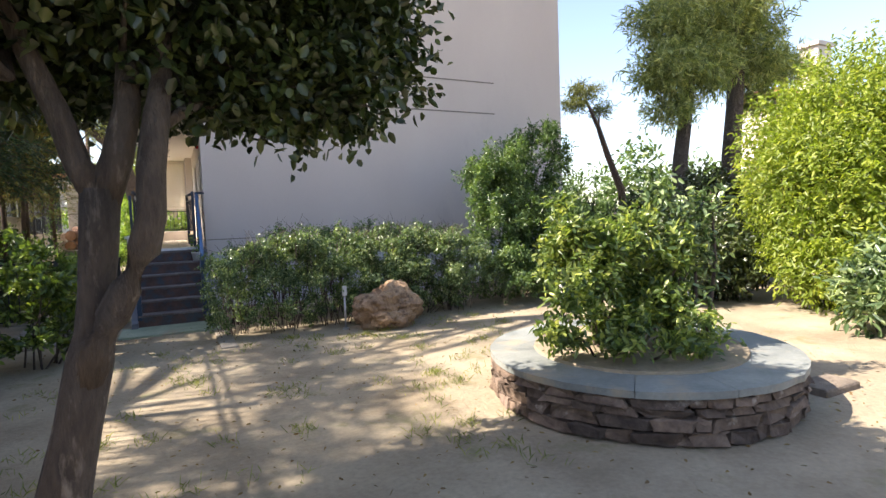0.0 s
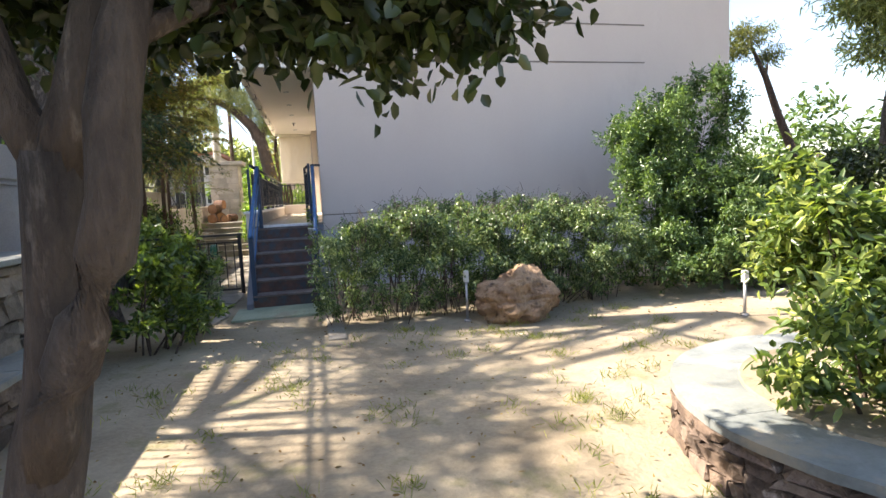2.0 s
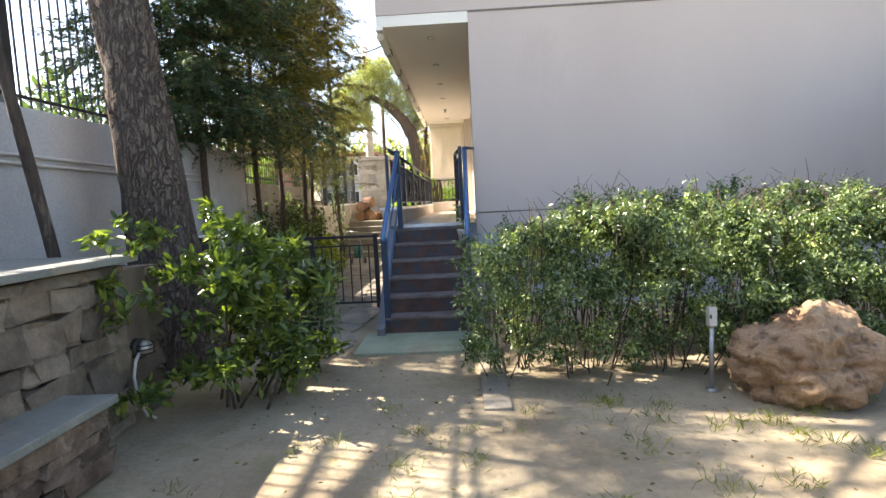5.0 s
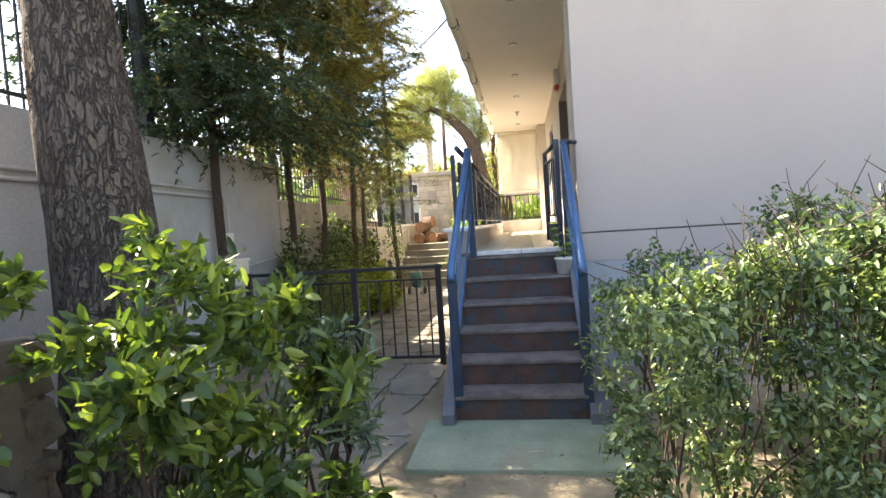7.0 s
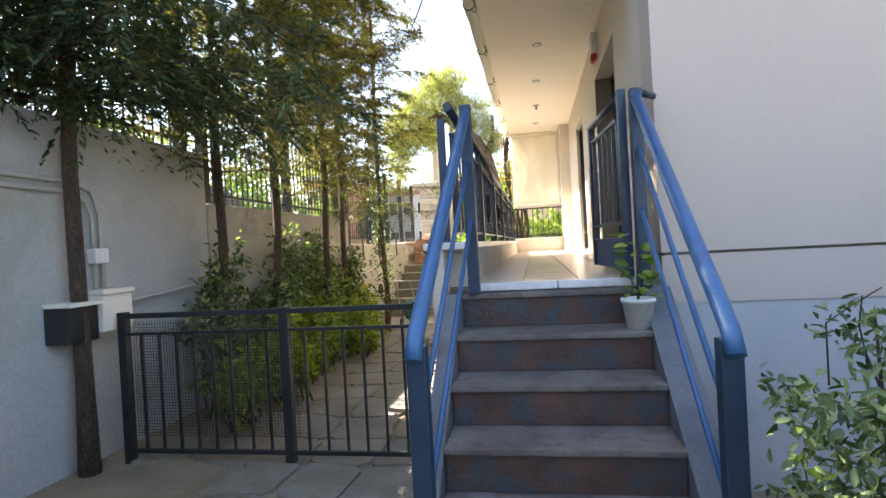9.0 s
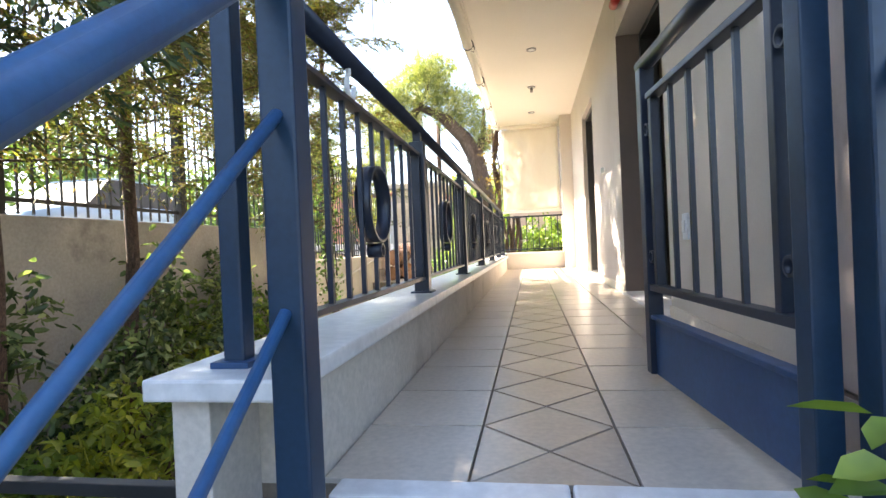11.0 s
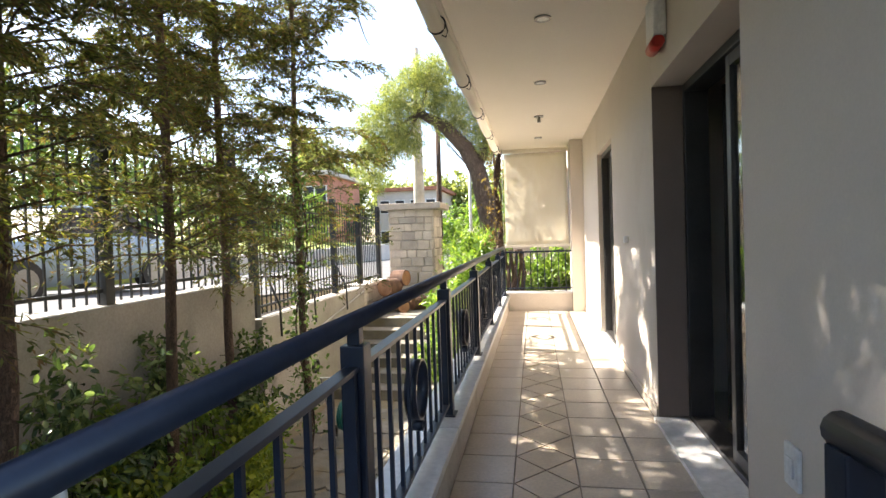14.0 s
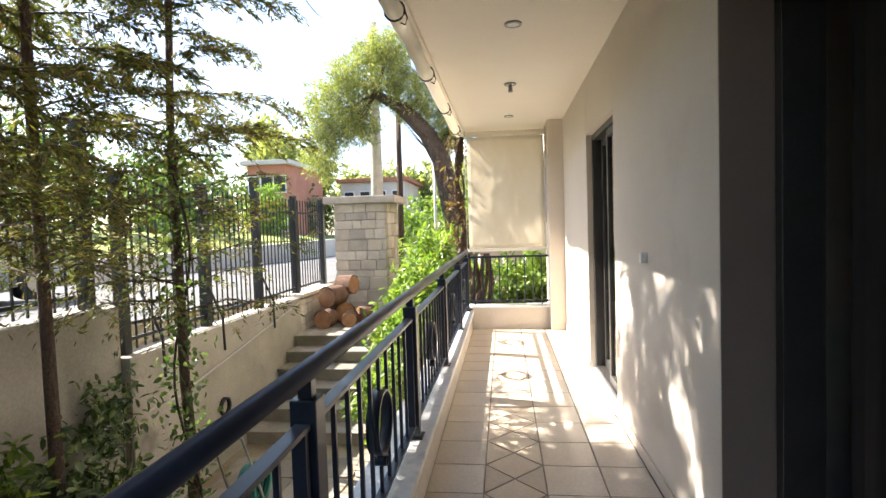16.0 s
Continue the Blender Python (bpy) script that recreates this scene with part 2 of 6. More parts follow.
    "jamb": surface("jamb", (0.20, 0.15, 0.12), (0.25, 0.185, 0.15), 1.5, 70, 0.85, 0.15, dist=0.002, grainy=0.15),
    "car_blue": surface("car_blue", (0.26, 0.36, 0.46), (0.32, 0.42, 0.52), 3, 60, 0.15, 0.0, grainy=0.05),
}


def plate_bark(name, scale, dark, light, stretch=0.35, depth=0.05):
    """Bark of long plates parted by dark furrows."""
    m, nodes, links, bs = principled(name, 0.95)
    nt = m.node_tree
    mp = nodes.new("ShaderNodeMapping")
    mp.inputs["Scale"].default_value = (1, 1, stretch)
    links.new(nodes.new("ShaderNodeNewGeometry").outputs["Position"], mp.inputs[0])
    wob = noise_tex(nt, scale * 0.9, 3, 0.6, mp.outputs[0])
    coord = mix(nt, 0.15, mp.outputs[0], wob.outputs["Color"], "ADD")
    def furrow(sc):
        v = nodes.new("ShaderNodeTexVoronoi")
        v.feature = "DISTANCE_TO_EDGE"
        v.inputs["Scale"].default_value = sc
        links.new(coord, v.inputs["Vector"])
        return v.outputs["Distance"]
    lo = nodes.new("ShaderNodeMath")
    lo.operation = "MINIMUM"
    links.new(furrow(scale), lo.inputs[0])
    links.new(furrow(scale * 2.1), lo.inputs[1])
    fine = noise_tex(nt, 60, 5, 0.65, mp.outputs[0])
    crack = ramp(nt, lo.outputs[0], [(0.0, (0, 0, 0)), (0.03, (0.45,) * 3), (0.09, (1, 1, 1))]).outputs[0]
    tone = ramp(nt, fine.outputs[0], [(0.3, tuple(c * 0.6 for c in light)), (0.7, light)]).outputs[0]
    col = mix(nt, crack, dark, tone)
    links.new(col, bs.inputs["Base Color"])
    hgt = mix(nt, 0.25, crack, fine.outputs[0])
    bp = nodes.new("ShaderNodeBump")
    bp.inputs["Strength"].default_value, bp.inputs["Distance"].default_value = 1.0, depth
    links.new(hgt, bp.inputs["Height"])
    links.new(bp.outputs[0], bs.inputs["Normal"])
    return m


M["bark_pine"] = plate_bark("bark_pine", 14.0, (0.07, 0.051, 0.041), (0.185, 0.142, 0.11), 0.3, 0.05)
M["bark_thin"] = plate_bark("bark_thin", 26.0, (0.05, 0.032, 0.025), (0.19, 0.125, 0.09), 0.3, 0.02)
glass, _n, _l, _b = principled("glass", 0.03)
_b.inputs["Transmission Weight"].default_value, _b.inputs["IOR"].default_value = 1.0, 1.5
_b.inputs["Base Color"].default_value = (0.82, 0.86, 0.85, 1)
M["glass"] = glass
cf, _n, _l, _b = principled("canvas_lit", 0.9)
_t = _n.new("ShaderNodeBsdfTranslucent")
_w = noise_tex(cf.node_tree, 2.2, 5, 0.6)
_c = ramp(cf.node_tree, _w.outputs[0], [(0.3, (0.82, 0.77, 0.66)), (0.7, (0.88, 0.84, 0.75))]).outputs[0]
_l.new(_c, _b.inputs["Base Color"])
_l.new(_c, _t.inputs[0])
_x = _n.new("ShaderNodeMixShader")
_x.inputs[0].default_value = 0.6
_l.new(_b.outputs[0], _x.inputs[1])
_l.new(_t.outputs[0], _x.inputs[2])
_l.new(_x.outputs[0], _n["Material Output"].inputs[0])
M["canvas"] = cf


# ---- building helpers ----
def box(bm, x0, x1, y0, y1, z0, z1, bevel=0.0):
    r = bmesh.ops.create_cube(bm, size=1.0)
    vs = r["verts"]
    for v in vs:
        v.co = Vector(((x0 + x1) / 2 + v.co.x * (x1 - x0), (y0 + y1) / 2 + v.co.y * (y1 - y0), (z0 + z1) / 2 + v.co.z * (z1 - z0)))
    if bevel:
        es = list({e for v in vs for e in v.link_edges})
        bmesh.ops.bevel(bm, geom=es, offset=bevel, segments=2, affect="EDGES", profile=0.6)
    return bm


def tube(bm, pts, radii, seg=8, cap=True):
    """A round bar along points, with a radius at each."""
    pts = [Vector(p) for p in pts]
    if not hasattr(radii, "__len__"):
        radii = [radii] * len(pts)
    rings = []
    for i, p in enumerate(pts):
        d = (pts[min(i + 1, len(pts) - 1)] - pts[max(i - 1, 0)]).normalized()
        a = d.cross(Vector((0.13, 0.21, 0.97)) if abs(d.z) < 0.9 else Vector((1, 0.1, 0))).normalized()
        b = d.cross(a)
        rings.append([bm.verts.new(p + (a * math.cos(k * math.tau / seg) + b * math.sin(k * math.tau / seg)) * radii[i]) for k in range(seg)])
    for r0, r1 in zip(rings, rings[1:]):
        for k in range(seg):
            f = bm.faces.new((r0[k], r0[(k + 1) % seg], r1[(k + 1) % seg], r1[k]))
            f.smooth = True
    if cap:
        bm.faces.new(rings[0][::-1])
        bm.faces.new(rings[-1])
    return bm


def finish(name, bm, material):
    me = bpy.data.meshes.new(name)
    bmesh.ops.recalc_face_normals(bm, faces=bm.faces)
    bm.to_mesh(me)
    bm.free()
    me.materials.append(M[material])
    return me


def part(name, bm, material, parent=None, label=""):
    ob = new(name, finish(name, bm, material))
    if parent is not None:
        ob.parent = parent
    return tagged(ob, label)


def box_part(name, dims, material, parent=None, bevel=0.004, label=""):
    return part(name, box(bmesh.new(), *dims, bevel), material, parent, label)


def thing(name, label, category, group="", at=(0, 0, 0)):
    ob = new(name)
    ob.location = at
    return tagged(ob, label, category, group)


def struct(ob, label="", category=""):
    return tagged(ob, label, category, "", "structure")


def leaf_mesh(name, pts, dirs, length, width, material, rng, droop=0.2, fold=0.18, needle=False):
    """Many leaves in one mesh: each an oval blade folded along its rib at its point, along its direction."""
    pts, dirs = np.asarray(pts, float), np.asarray(dirs, float)
    n = len(pts)
    dirs = dirs + np.array([0, 0, -droop])
    dirs /= np.linalg.norm(dirs, axis=1)[:, None] + 1e-9
    side = np.cross(dirs, rng.normal(size=(n, 3)) * 0.7 + np.array([0, 0, 1.0]))
    side /= np.linalg.norm(side, axis=1)[:, None] + 1e-9
    up = np.cross(side, dirs)
    ln = (length * rng.uniform(0.65, 1.25, n))[:, None]
    wd = (width * rng.uniform(0.7, 1.2, n))[:, None]
    def at(u, w, lift):
        return pts + dirs * ln * u + side * wd * w + up * (wd * lift - ln * 0.1 * u * u)
    if needle:
        co = np.stack([at(0, 0, 0), at(0.4, 0.5, 0.1), at(1, 0, 0), at(0.4, -0.5, 0.1)], 1).reshape(-1, 3)
        tri = np.arange(n)[:, None] * 4 + np.array([[0, 3, 2, 1]])
        return quads_mesh(name, co, tri, material)
    co = np.stack([at(0, 0, 0), at(0.3, 0.46, fold), at(0.72, 0.4, fold), at(1, 0, 0), at(0.72, -0.4, fold), at(0.3, -0.46, fold)], 1).reshape(-1, 3)
    i = np.arange(n)[:, None] * 6
    tri = np.concatenate([i + np.array([[0, 3, 2, 1]]), i + np.array([[0, 5, 4, 3]])], 1).reshape(-1, 4)
    return quads_mesh(name, co, tri, material)


def quads_mesh(name, co, tri, material):
    me = bpy.data.meshes.new(name)
    me.vertices.add(len(co))
    me.vertices.foreach_set("co", co.ravel())
    me.loops.add(tri.size)
    me.loops.foreach_set("vertex_index", tri.ravel().astype(np.int32))
    me.polygons.add(len(tri))
    me.polygons.foreach_set("loop_start", np.arange(0, tri.size, 4, dtype=np.int32))
    me.update(calc_edges=True)
    me.materials.append(M[material])
    return me


def leaf_part(name, pts, dirs, length, width, material, parent, rng, droop=0.2, label="", needle=False):
    ob = new(name, leaf_mesh(name, pts, dirs, length, width, material, rng, droop, needle=needle))
    ob.parent = parent
    return tagged(ob, label)


def blob_points(rng, blobs, n, shell=0.55):
    """Points in a union of ellipsoids (x, y, z, rx, ry, rz), denser towards the outside, with the way outwards."""
    w = np.array([b[3] * b[4] * b[5] for b in blobs]) ** 0.75
    pick = rng.choice(len(blobs), n, p=w / w.sum())
    b = np.array(blobs)[pick]
    d = rng.normal(size=(n, 3))
    d /= np.linalg.norm(d, axis=1)[:, None]
    r = (shell + (1 - shell) * rng.random(n) ** 0.6)[:, None] * (0.88 + 0.2 * np.sin(d[:, :1] * 5 + b[:, :1] * 3) * np.cos(d[:, 2:3] * 6))
    return b[:, :3] + d * r * b[:, 3:], d


def clumps(rng, blobs, each=16, size=0.34):
    """Smaller leaf clumps set over the surface of larger masses."""
    out = []
    for b in blobs:
        for _ in range(each):
            d = rng.normal(size=3)
            d /= np.linalg.norm(d)
            r = rng.uniform(0.55, 0.95)
            s = size * rng.uniform(0.7, 1.25)
            out.append((b[0] + d[0] * b[3] * r, b[1] + d[1] * b[4] * r, b[2] + d[2] * b[5] * r, b[3] * s, b[4] * s, b[5] * s))
    return out


def twigs(rng, centres, ways, leaves_each, spread):
    """Leaves set alternately along short twigs."""
    n = len(centres)
    t = rng.random((n, leaves_each, 1))
    w = ways[:, None, :] + rng.normal(size=(n, 1, 3)) * 0.5
    w /= np.linalg.norm(w, axis=2)[:, :, None]
    p = centres[:, None, :] + w * (t - 0.6) * spread + rng.normal(size=(n, leaves_each, 3)) * spread * 0.12
    d = w * 0.7 + rng.normal(size=(n, leaves_each, 3)) * 0.75
    return p.reshape(-1, 3), d.reshape(-1, 3)


def shrub(name, label, category, base, stems, blobs, twig_count, leaves_each, spread, length, width, material, seed, shell=0.5, droop=0.15, stem_r=0.012, stem_mat="twig", clump=0, wands=0, wand_len=0.3):
    """A shrub: woody stems from the base into the crown, and a crown of many leaves on twigs."""
    rng = np.random.default_rng(seed)
    ob = thing(name, label, category)
    pts, ways = blob_points(rng, clumps(rng, blobs, clump) if clump else blobs, twig_count, shell)
    keep = pts[:, 2] > base[2] + 0.03
    pts, ways = pts[keep], ways[keep]
    bm = bmesh.new()
    for k in rng.choice(len(pts), min(stems, len(pts)), replace=False):
        p = Vector(pts[k])
        foot = Vector(base) + Vector((rng.normal() * 0.08, rng.normal() * 0.08, -0.02))
        foot.x += (p.x - base[0]) * 0.42
        foot.y += (p.y - base[1]) * 0.42
        m = foot.lerp(p, 0.5) + Vector((rng.normal() * 0.06, rng.normal() * 0.06, 0.05))
        tube(bm, (foot, m, p), (stem_r, stem_r * 0.75, stem_r * 0.3), 5, False)
    if wands:
        high = np.argsort(pts[:, 2])[-len(pts) // 6:]
        for k in rng.choice(high, wands, replace=False):
            p = Vector(pts[k])
            q = p + Vector((rng.normal() * 0.12, rng.normal() * 0.12, wand_len * rng.uniform(0.4, 1.0)))
            tube(bm, (p - Vector((0, 0, 0.2)), p, p.lerp(q, 0.5) + Vector((rng.normal() * 0.02, 0, 0)), q), (0.004, 0.0035, 0.003, 0.002), 4, False)
    tagged(part("branchwork", bm, stem_mat, ob, "thin woody brown stems"), kind="stuff")
    lp, ld = twigs(rng, pts, ways, leaves_each, spread)
    ok = lp[:, 2] > base[2] + 0.01
    leaf_part("foliage", lp[ok], ld[ok], length, width, material, ob, rng, droop)
    return ob


def conifer(name, label, foot, height, r0, reach, first, whorls, material, seed, lean=(0, 0), needle=(0.095, 0.0125), per=300, bare=0.12, brown=0.0, thin=0.35, rise=(-0.05, 0.45), low=1.2):
    """A slender conifer: tapered trunk, whorls of drooping branches and sprays of needles along them."""
    rng = np.random.default_rng(seed)
    ob = thing(name, label, "tree", "slender conifers along the retaining wall" if "slender" in label else "")
    ft = Vector(foot)
    n = 14
    spine = [ft + Vector((lean[0] * (k / n) ** 1.3 + rng.normal() * 0.012 * min(k, 1), lean[1] * (k / n) ** 1.3 + rng.normal() * 0.012 * min(k, 1), height * k / n - (0.08 if k == 0 else 0))) for k in range(n + 1)]
    part("trunk", tube(bmesh.new(), spine, [r0 * (1.25 if k == 0 else 1) * (1 - 0.85 * k / n) for k in range(n + 1)], 9), "bark_thin", ob, "rough reddish-brown bark")
    bm = bmesh.new()
    lp, ld = [], []
    for w in range(whorls):
        u = first + (1 - first) * ((w + rng.random() * 0.7) / whorls) ** low
        u = min(u, 0.985)
        k = min(int(u * n), n - 1)
        o = spine[k].lerp(spine[k + 1], u * n - k)
        ang = rng.random() * math.tau
        ln = reach * (0.35 + 0.65 * math.sin(min(1.0, (1 - u) * 1.25 + 0.12) * math.pi / 2)) * rng.uniform(0.55, 1.15)
        d = Vector((math.cos(ang), math.sin(ang), rng.uniform(*rise)))
        tip = o + d * ln + Vector((0, 0, -0.1 * ln))
        midp = o.lerp(tip, 0.5) + Vector((0, 0, 0.08 * ln))
        tube(bm, (o, midp, tip), (r0 * 0.2, r0 * 0.12, r0 * 0.04), 4, False)
        shoots = int(8 + 12 * ln / reach)
        a, b, c = (np.array(v) for v in (o, midp, tip))
        along = np.array((tip - o).normalized())
        for s in range(shoots):
            t = bare + (1 - bare) * (s + rng.random()) / shoots
            base = a + (b - a) * t * 2 if t < 0.5 else b + (c - b) * (t - 0.5) * 2
            side = rng.normal(size=3) * np.array([1, 1, 0.35])
            sd = along * 0.7 + side * 0.55
            sd /= np.linalg.norm(sd)
            sl = ln * rng.uniform(0.16, 0.34) * (1.15 - 0.5 * t) + 0.05
            m = int(per * (0.5 + 0.5 * sl / 0.3) / 10 * (thin + (1 - thin) * min(1.0, max(0.0, (o.z - 2.6) / 1.1))))
            u = rng.random(m)[:, None]
            wing = np.cross(sd, rng.normal(size=3) * 0.35 + np.array([0, 0, 1.0]))
            wing /= np.linalg.norm(wing)
            hang = rng.uniform(0.2, 0.75)
            hand = np.where(rng.random(m) < 0.5, -1.0, 1.0)[:, None]
            taper = needle[0] * 0.9 * (1 - u) * rng.random((m, 1))
            lp.append(base + sd * sl * u + wing * hand * taper + np.array([0, 0, -hang]) * sl * u * u + rng.normal(size=(m, 3)) * 0.006)
            ld.append(sd * 0.75 + wing * hand * 0.6 + np.array([0, 0, -hang]) * 0.5 * u + rng.normal(size=(m, 3)) * 0.22)
    tagged(part("branchwork", bm, "bark_thin", ob), kind="stuff")
    lp, ld = np.concatenate(lp), np.concatenate(ld)
    if brown:
        sel = rng.random(len(lp)) < brown
        leaf_part("dry_foliage", lp[sel], ld[sel], needle[0], needle[1], "needle_brown", ob, rng, 0.3, "dry rust-brown needles", True)
        lp, ld = lp[~sel], ld[~sel]
    leaf_part("foliage", lp, ld, needle[0], needle[1], material, ob, rng, 0.1, "", True)
    return ob


# ---- pieces that are laid by the hundred ----
def unit_stone(k, mat, rough=0.09):
    rng = np.random.default_rng(900 + k)
    bm = bmesh.new()
    bmesh.ops.create_cube(bm, size=1.0)
    bmesh.ops.bevel(bm, geom=list(bm.edges), offset=0.09, segments=1, affect="EDGES")
    for v in bm.verts:
        v.co += Vector(rng.normal(size=3) * rough * 0.45)
    return finish("stone", bm, mat)


def stone_set(mat, n=7, rough=0.09):
    return [unit_stone(k, mat, rough) for k in range(n)]


def lay_stones(parent, meshes, length, height, place, rng, wide=(0.16, 0.46), tall=(0.07, 0.15), deep=0.16, joint=0.012):
    """Irregular courses of stones. place(u, z) gives a point of the face and its turn about z."""
    z = 0.0
    while z < height - 0.03:
        h = min(rng.uniform(*tall), height - z)
        if height - z - h < 0.05:
            h = height - z
        u = -rng.uniform(0, 0.1)
        while u < length:
            w = rng.uniform(*wide)
            u1 = min(u + w, length)
            u0 = max(u, 0.0)
            if u1 - u0 > 0.04:
                ob = new("stone", meshes[int(rng.integers(len(meshes)))])
                m, turn = place((u0 + u1) / 2, z + h / 2)
                d = deep * rng.uniform(0.85, 1.1)
                ob.matrix_world = pose(*m, 0, 0, turn) @ Matrix.Diagonal((u1 - u0 - joint, d, h - joint, 1))
                ob.parent = parent
            u += w
        z += h


# ================= LARGE STRUCTURE =================
rng0 = np.random.default_rng(5)
WALL_Y, CORNER_X, FLOOR = 9.85, 0.985, 1.18


def street_level(y):
    """Height of the street behind the retaining wall: it falls away with y."""
    return float(np.interp(y, (-20, 8, 11.6, 15.6, 20, 60), (2.4, 2.4, 2.0, 1.75, 1.5, 0.6)))


# ground: one sheet, with the street on its own level behind the wall
def build_ground():
    xs = sorted(set([-400, -150, -60, -30, -15, -9, -6, -4, -3.08, -3.02] + list(np.arange(-2.75, 10.1, 0.35)) + [12, 15, 20, 30, 60, 150, 400]))
    ys = sorted(set([-400, -150, -60, -30, -12] + list(np.arange(-6, 26.1, 0.4)) + [30, 40, 60, 100, 200, 400]))
    bm = bmesh.new()
    grid = []
    for y in ys:
        row = []
        for x in xs:
            z = street_level(y) - 0.02 if x < -3.05 else 0.0
            if -2.7 < x < 9 and -6 < y < 9:
                z += 0.022 * noise.noise(Vector((x * 0.9, y * 0.9, 0.3))) - 0.008
            row.append(bm.verts.new((x, y, z)))
        grid.append(row)
    for r0, r1 in zip(grid, grid[1:]):
        for k in range(len(xs) - 1):
            bm.faces.new((r0[k], r0[k + 1], r1[k + 1], r1[k])).smooth = True
    return struct(part("ground", bm, "soil"), "dry sandy garden soil with thin weeds", "ground")


build_ground()

# street surface and the grass bank beyond it
bm = bmesh.new()
prev = None
for y in np.arange(-30, 62, 2.0):
    cur = [bm.verts.new((x, y, street_level(y) + z)) for x, z in ((-3.2, 0.012), (-10.0, 0.012))]
    if prev:
        bm.faces.new((prev[0], prev[1], cur[1], cur[0]))
    prev = cur
struct(part("road", bm, "asphalt"), "pale grey asphalt street behind the fence", "road")
bm = bmesh.new()
prev = None
for y in np.arange(-30, 62, 1.0):
    j = 0.12 * noise.noise(Vector((0, y * 0.7, 1)))
    cur = [bm.verts.new((x + j, y, street_level(y) + z + j * (z > 0.3))) for x, z in ((-10.0, 0.0), (-10.0, 0.45), (-11.2, 0.75), (-14, 1.3), (-22, 1.8))]
    if prev:
        for k in range(4):
            bm.faces.new((prev[k], prev[k + 1], cur[k + 1], cur[k])).smooth = True
    prev = cur
struct(part("grass_bank", bm, "bank"), "sunlit yellow-green grass bank across the street", "bank")

# apartment building
building = struct(thing("building", "", ""), "pinkish rendered apartment block with a ground-floor veranda", "building")
bm = bmesh.new()
box(bm, CORNER_X, 9.4, WALL_Y, 10.12, 1.31, 13.0)                   # end wall
part("end_wall", bm, "wall_pink", building)
box_part("end_wall", (CORNER_X + 0.012, 9.388, WALL_Y + 0.014, 10.12, -0.2, 1.03), "plinth", building, 0.0, "grey base course")
box_part("base_band", (CORNER_X + 0.004, 9.392, WALL_Y + 0.006, 10.12, 1.0305, 1.2935), "wall_pink", building, 0.0)
box_part("base_joint", (CORNER_X + 0.02, 9.38, WALL_Y + 0.02, 10.1, 1.294, 1.312), "groove", building, 0.0)
box_part("side_wall", (9.1, 9.4, 10.12, 24.0, -0.2, 13.0), "wall_pink", building, 0.0)
box_part("rear_wall", (-0.2, 9.4, 24.0, 24.3, -0.2, 13.0), "wall_pink", building, 0.0)
box_part("roof", (-0.4, 9.6, 9.7, 24.5, 13.0, 13.3), "wall_pink", building, 0.0)
# upper storeys reach out over the veranda
box_part("upper_wall", (-0.24, CORNER_X, WALL_Y, 10.12, 3.98, 13.0), "wall_pink", building, 0.0)
box_part("upper_wall", (-0.24, 0.04, 10.12, 19.2, 3.98, 5.0), "wall_pink", building, 0.0)
box_part("upper_wall", (1.2, 1.5, 10.12, 24.0, 3.98, 13.0), "wall_pink", building, 0.0)
for z in (3.965, 4.68):
    box_part("wall_groove", (1.9 if z > 4 else CORNER_X, 7.42, WALL_Y - 0.006, WALL_Y + 0.01, z - 0.014, z + 0.014), "groove", building, 0.0)
# balcony at the far corner of the upper storey
bal = box_part("balcony", (9.4, 9.95, 11.4, 15.0, 5.75, 6.25), "wall_pink", building, 0.01)
for k in range(8):
    box_part("balcony_bar", (9.84, 9.87, 11.5 + k * 0.14, 11.53 + k * 0.14, 6.25, 6.95), "rail_blue", bal, 0.0)
box_part("balcony_rail", (9.82, 9.89, 11.4, 15.0, 6.95, 7.0), "rail_blue", bal, 0.0)

# veranda
ceil = struct(box_part("ceiling", (-0.24, 1.7, 9.86, 19.2, 3.83, 3.976), "ceiling", None, 0.003), "cream painted veranda ceiling", "ceiling")
lip = struct(box_part("ceiling_edge", (-0.25, -0.15, 9.855, 19.2, 3.79, 3.8285), "ceiling", None, 0.006), "cream drip edge along the veranda ceiling", "trim")
slab = struct(box_part("floor", (-0.28, 1.5, 9.87, 19.0, 0.95, FLOOR - 0.012), "grout", None, 0.0), "veranda floor of beige tiles with an inlaid diamond strip", "floor")
bm = bmesh.new()
box(bm, -0.275, -0.075, 9.871, 18.45, -0.1, 1.39)
struct(part("parapet", bm, "parapet"), "low rendered veranda parapet with water stains", "wall")
cap = struct(thing("parapet_cap", "", ""), "white marble coping slabs on the veranda parapet", "coping")
y = 9.67
while y < 18.4:
    y1 = min(y + 1.45, 18.46)
    box_part("slab", (-0.31, -0.05, y + 0.002, y1 - 0.002, 1.3905, 1.43), "marble", cap, 0.006)
    y = y1
bm = bmesh.new()
box(bm, -0.074, 0.93, 18.5, 18.72, 0.9, 1.45)
struct(part("parapet", bm, "parapet"), "stained low end wall of the veranda", "wall")
struct(box_part("parapet_cap", (-0.42, 0.93, 18.48, 18.75, 1.4505, 1.475), "marble", None, 0.005), "white marble coping on the end wall", "coping")

# veranda wall with its two door openings
WX = 1.12
HEAD = 3.32
for y0, y1 in ((10.12, 12.0), (13.49, 15.3), (16.5, 18.9)):
    struct(box_part("wall_veranda", (WX, WX + 0.3, y0, y1, 0.9, 3.829), "wall_cream", None, 0.0), "cream rendered wall along the veranda", "wall")
